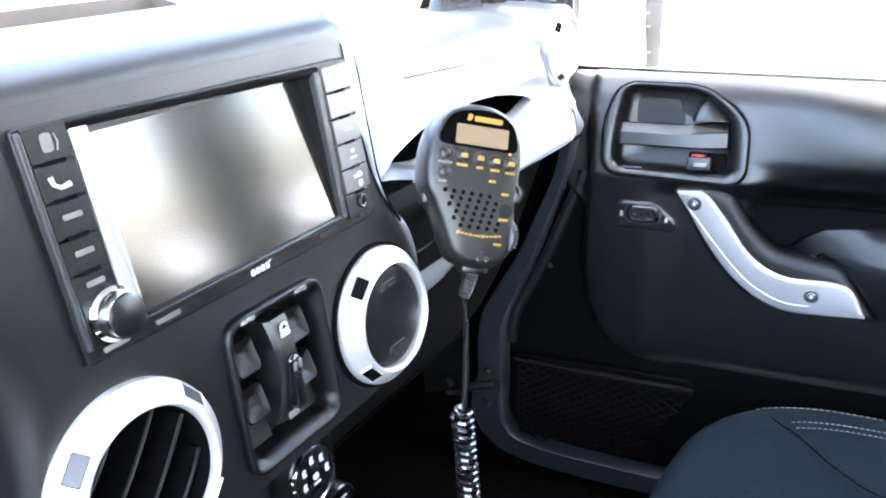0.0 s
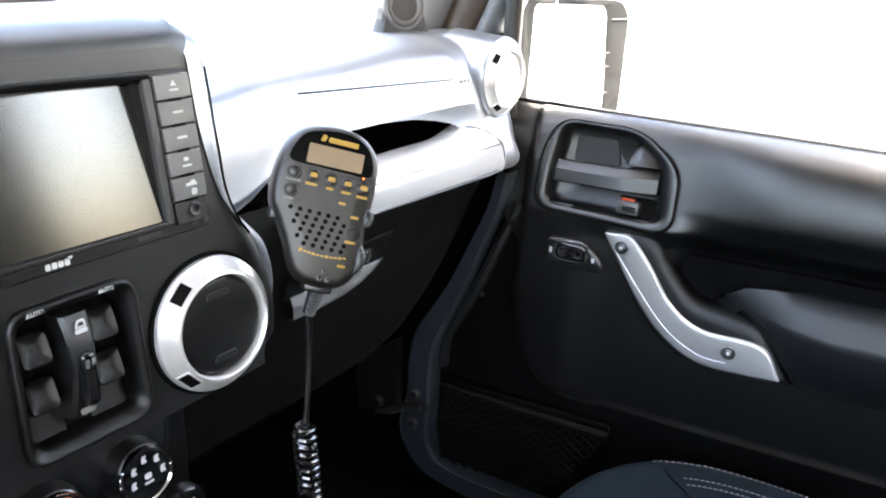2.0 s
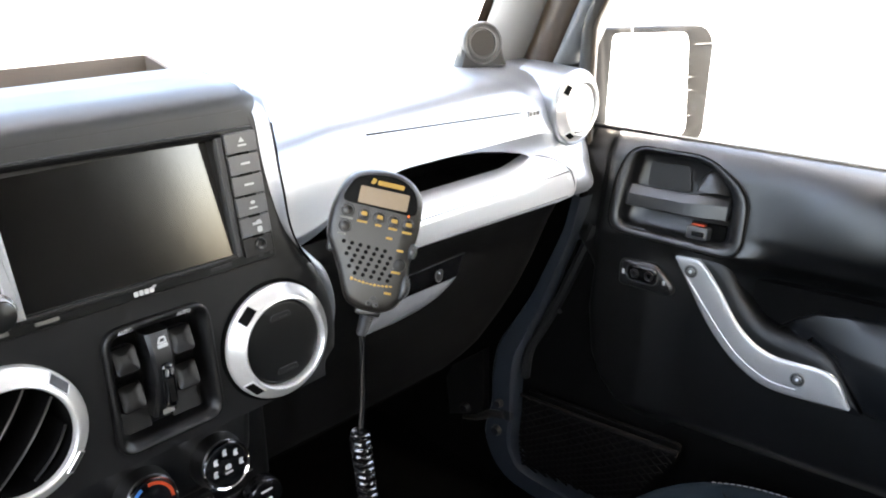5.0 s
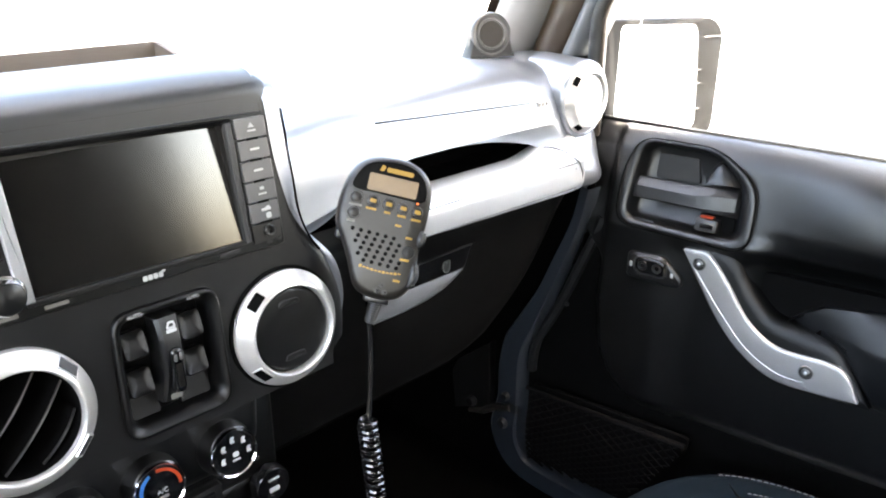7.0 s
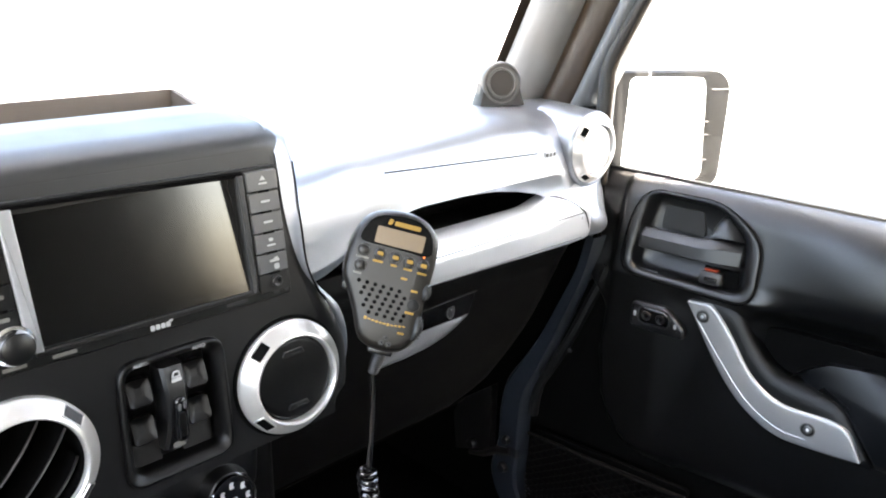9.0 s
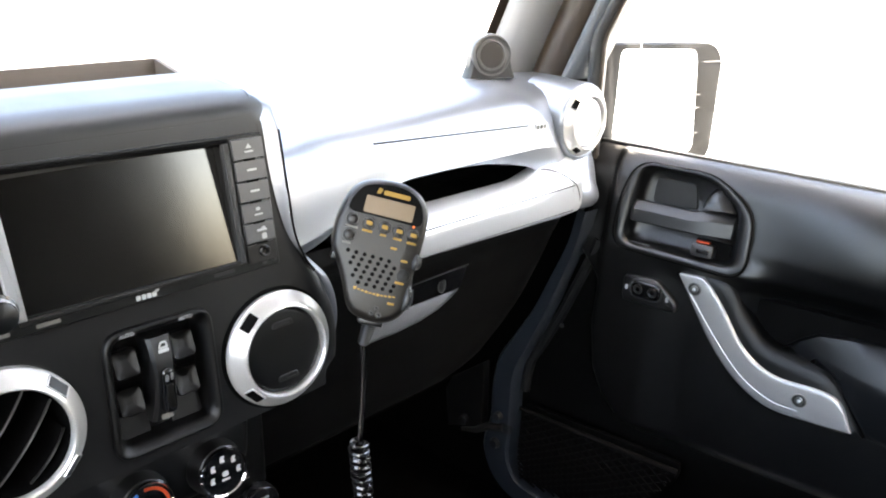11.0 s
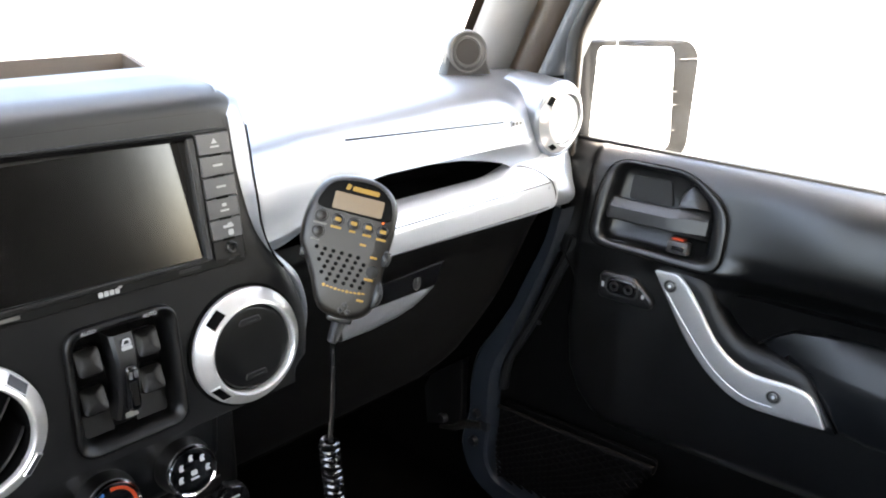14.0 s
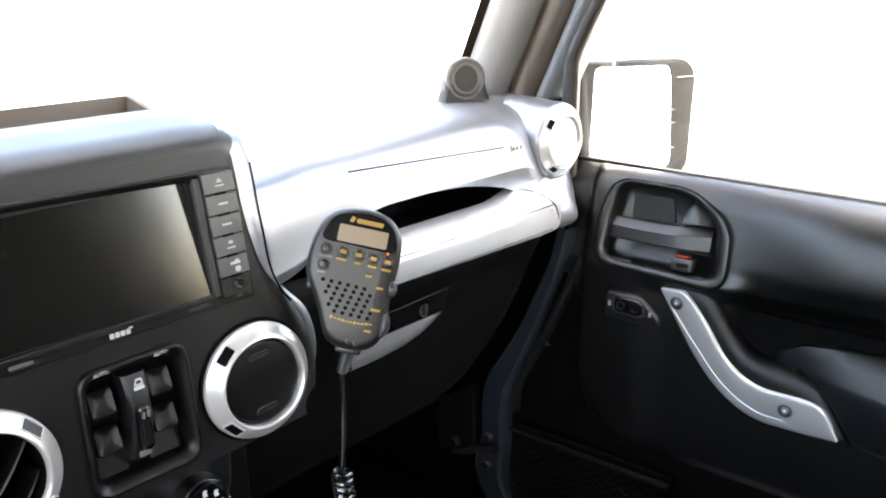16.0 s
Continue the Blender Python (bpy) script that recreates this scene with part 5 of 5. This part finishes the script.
for h, k, drop in ((0.46, 0.93, 0), (0.52, 0.97, 0), (0.60, 1.0, 0), (0.65, 0.998, 0), (0.676, 0.985, 0), (0.692, 0.96, 0), (0.701, 0.93, 0), (0.705, 0.89, 0), (0.705, 0.80, 0.002), (0.700, 0.65, 0.003), (0.694, 0.45, 0.006), (0.69, 0.2, 0.008)):
    ring = []
    for i in range(N):
        a3 = 2 * math.pi * i / N
        c, s = math.cos(a3), math.sin(a3)
        p = 3.2
        r = (abs(c) ** p + abs(s) ** p) ** (-1 / p)
        ring.append((0.375 + 0.275 * k * r * c, -0.42 + 0.285 * k * r * s, h - drop + 0.018))
    rings.append(ring)
part("cushion", loft(rings, True, True, True), CLOTH, seat, "", None, 70)


def seat_point(k, a3, up=0.0):
    c, s = math.cos(a3), math.sin(a3)
    r = (abs(c) ** 3.2 + abs(s) ** 3.2) ** (-1 / 3.2)
    h = lerp(k, [(0.45, 0.688), (0.65, 0.697), (0.80, 0.703), (0.89, 0.705), (0.93, 0.701), (0.96, 0.692), (0.985, 0.676)]) + 0.018
    return (0.375 + 0.275 * k * r * c, -0.42 + 0.285 * k * r * s, h + up)


for k, a0, a1 in ((0.925, 43, -60), (0.815, 38, -60), (0.78, 38, -60)):
    bm = bmesh.new()
    n = 70
    for i in range(n):
        t0, t1 = radians(a0 + (a1 - a0) * (i + 0.15) / n), radians(a0 + (a1 - a0) * (i + 0.8) / n)
        tube([seat_point(k, t0, 0.0004), seat_point(k, (t0 + t1) / 2, 0.0012), seat_point(k, t1, 0.0004)], 0.00058, 5, bm)
    tagged(part("stitching", bm, THREAD, seat, "pale grey stitching"), kind="stuff")
part("seam", tube(spline([(0.580, -0.232, 0.7215), (0.5655, -0.248, 0.7222), (0.549, -0.272, 0.7217), (0.528, -0.293, 0.7207), (0.506, -0.318, 0.7190), (0.48, -0.36, 0.7175), (0.47, -0.42, 0.7160)], 5, False), 0.0011, 6), HOLLOW, seat)
rings = []
for z, y, w, d in ((0.62, -0.76, 0.25, 0.06), (0.75, -0.79, 0.25, 0.07), (0.95, -0.86, 0.24, 0.06), (1.10, -0.91, 0.20, 0.05), (1.14, -0.92, 0.15, 0.03)):
    rings.append([(0.385 + w * math.copysign(abs(math.cos(t)) ** 0.5, math.cos(t)), y + d * math.copysign(abs(math.sin(t)) ** 0.6, math.sin(t)), z) for t in [2 * math.pi * i / 32 for i in range(32)]])
part("backrest", loft(rings, True, True, True), CLOTH, seat)
part("seat_base", rbox(0.42, 0.46, 0.06, 0.01, 2, at=(0.385, -0.42, 0.45)), BLACK, seat)


# ---- hand-held radio microphone on its cord ----
mic = thing("radio_microphone", "dark grey hand-held radio microphone with small display", "microphone", (0.2, -0.046, 1.05))
MO = [(-44, 0), (-45, 22), (-40.5, 42), (-32, 55), (-17, 61.5), (2, 62.5), (18, 57.5), (28.5, 46), (31.5, 30), (31.5, 10), (30, -12), (31.5, -30), (28.5, -46), (19, -56), (4, -59), (-10, -57), (-19, -50), (-28, -30), (-37, -13)]
MO = spline([(x / 1000, y / 1000) for x, y in MO], 4)
rings = []
for k, z in ((0.80, -0.032), (0.93, -0.030), (1.0, -0.024), (1.02, -0.014), (1.01, -0.004), (0.985, 0.0), (0.95, 0.0022), (0.88, 0.0032), (0.6, 0.004)):
    rings.append([(-0.006 + (x + 0.006) * k, 0.002 + (y - 0.002) * k, z) for x, y in MO])
case = part("case", loft(rings, True, True, True), MIC, mic, "", MICM, 50)
hood = spline([(-0.0365, 0.031), (-0.0355, 0.043), (-0.028, 0.0535), (-0.012, 0.058), (0.004, 0.0585), (0.016, 0.054), (0.0235, 0.045), (0.0245, 0.0305), (0.005, 0.0295), (-0.015, 0.030)], 5)
win = part("display_window", slab(hood, 0.002, 0.0048, 0.0008), WINDOW, mic, "gloss black display window", MICM)
part("display", slab(rect(-0.0255, 0.0315, 0.017, 0.0462, 0.0015), 0.0046, 0.0052), LCD, win, "tan unlit display", MICM)
part("lamp", lathe([(0.0009, 0), (0.0008, 0.0005), (0, 0.0007)], 10), LED, win, "glowing orange lamp", MICM @ Matrix.Translation((0.0195, 0.0285, 0.0046)))
part("brand_mark", slab(rounded([(-0.018, 0.0492), (-0.0145, 0.0492), (-0.013, 0.0535), (-0.0165, 0.0545)], 0.001), 0.0046, 0.0052), GOLD, win, "", MICM)
bar(-0.0005, 0.0512, 0.023, 0.0040, 0.0050, win, MICM, GOLD, "brand_mark")
for x, y, gold in ((-32, 23, 0), (-18, 22.8, 1), (-4.4, 22.3, 1), (8.4, 21.7, 1), (21, 21, 1), (-31.8, 9.6, 0)):
    bm4 = MICM @ Matrix.Translation((x / 1000, y / 1000, 0.0028))
    key = part("button", lathe([(0.0056, 0), (0.0055, 0.0014), (0.0050, 0.0019), (0.0046, 0.0006), (0.0042, 0.0006), (0.0039, 0.0018), (0.0030, 0.0023), (0, 0.0025)], 28), SATIN if gold else MIC, mic, "", bm4)
    if gold:
        part("button_mark", slab(rounded([(-0.0028, -0.0012), (0.0028, -0.0016), (0.0024, 0.0018), (-0.0026, 0.0020)], 0.0008), 0.0029, 0.0036), GOLD, key, "yellow mark", bm4)
for x, y, w in ((-32, 16.6, 11), (-18.4, 16, 9), (-4.3, 15.5, 5.5), (8.4, 15, 7.5), (21, 14.2, 8.5), (-33, 2.6, 7), (7.2, 6.5, 5.5), (18.6, -2.2, 6), (18.8, -21.4, 8), (15.8, -40.4, 6)):
    bar(x / 1000, y / 1000, w / 1000, 0.0020, 0.0041, mic, MICM, PALE if x < -30 else GOLD)
for k in range(11):
    t = k / 10
    hh = (0.0034, 0.0016, 0.002, 0.0026, 0.0016, 0.0018, 0.0028, 0.0016, 0.0018, 0.0024, 0.0016)[k]
    bar(-0.017 + 0.034 * t, -0.0335 - 0.0018 * math.sin(math.pi * t * 0.9), 0.0026, hh * 0.8, 0.0042, mic, MICM, GOLD, "name_mark")
for r in range(6):
    for c in range(6):
        x = -0.030 + 0.0072 * c + 0.0022 * r + (0.0036 if r % 2 else 0)
        y = -0.0035 - 0.0050 * r - 0.0003 * c
        if x < 0.016:
            part("speaker_hole", lathe([(0.0018, 0.0002), (0.0017, 0.0006), (0, 0.0006)], 12), HOLLOW, case, "", MICM @ Matrix.Translation((x, y, 0.0036)))
part("round_key", lathe([(0.006, 0), (0.0055, 0.0014), (0, 0.002)], 24), BLACK, mic, "", MICM @ Matrix.Translation((0.0205, -0.0145, 0.003)))
for x, y in ((0.0045, -0.0470), (0.0015, -0.0520), (0.0080, -0.0525)):
    part("mic_mark", lathe([(0.0026, 0), (0.0024, 0.001), (0.0013, 0.0012), (0, 0.0004)], 16), SATIN, mic, "", MICM @ Matrix.Translation((x, y, 0.0027)))
for y0, y1 in ((0.006, -0.008), (-0.022, -0.044)):
    path = [(0.0272 + 0.0022 * math.sin(math.pi * t), y0 + (y1 - y0) * t, 0.001) for t in [i / 8 for i in range(9)]]
    ear = part("side_key", tube(path, [0.002 + 0.0026 * math.sin(math.pi * i / 8) for i in range(9)], 10), SATIN, mic, "ribbed black side key", MICM)
    for i in range(1, 8):
        part("rib", tube([(path[i][0] + 0.0005, path[i][1], 0.0052), (path[i][0] + 0.0042, path[i][1], 0.0025)], 0.0007, 6), SWITCH, ear, "", MICM)
part("talk_bar", rbox(0.008, 0.05, 0.014, 0.003, 2), SATIN, mic, "", MICM @ Matrix.Translation((-0.0385, 0.010, -0.016)))
# cord: ribbed sleeve, straight run, then coils
part("collar", rbox(0.022, 0.007, 0.014, 0.002, 2), SATIN, mic, "", MICM @ Matrix.Translation((0.004, -0.060, -0.012)))
p0, p1 = MICM @ Vector((0.0045, -0.060, -0.012)), Vector((0.1775, -0.0385, 1.020))
sleeve = part("sleeve", tube([p0.lerp(p1, i / 20) for i in range(21)], [0.0062 - 0.0016 * i / 20 + (0.0009 if i % 2 else 0) for i in range(21)], 14), SATIN, mic)
cord = thing("microphone_cord", "black coiled microphone cord with glossy turns", "cord", (0.17, -0.02, 0.78))
run = spline([tuple(p1), (0.1765, -0.0395, 0.99), (0.1755, -0.038, 0.955), (0.1730, -0.036, 0.916)], 6, False)
part("straight_run", tube(run, 0.0028, 10), COIL, cord)
turns = []
top, bottom = Vector((0.1715, -0.034, 0.917)), Vector((0.190, -0.030, 0.66))
count, steps = 31, 16
for i in range(count * steps + 1):
    t = i / (count * steps)
    c = top.lerp(bottom, t) + Vector((0.002 * math.sin(math.pi * t * 1.3), 0, 0))
    a4 = 2 * math.pi * i / steps
    r = 0.0085 * smoothstep(0, 0.02, t)
    turns.append((c.x + r * math.cos(a4), c.y + r * math.sin(a4), c.z))
part("coil", tube(turns, 0.0026, 8), COIL, cord, "glossy black coil")
part("lower_run", tube([turns[-1], (0.21, 0.0, 0.60), (0.2, 0.12, 0.52), (0.12, 0.2, 0.5)], 0.003, 8), RUBBER, cord)
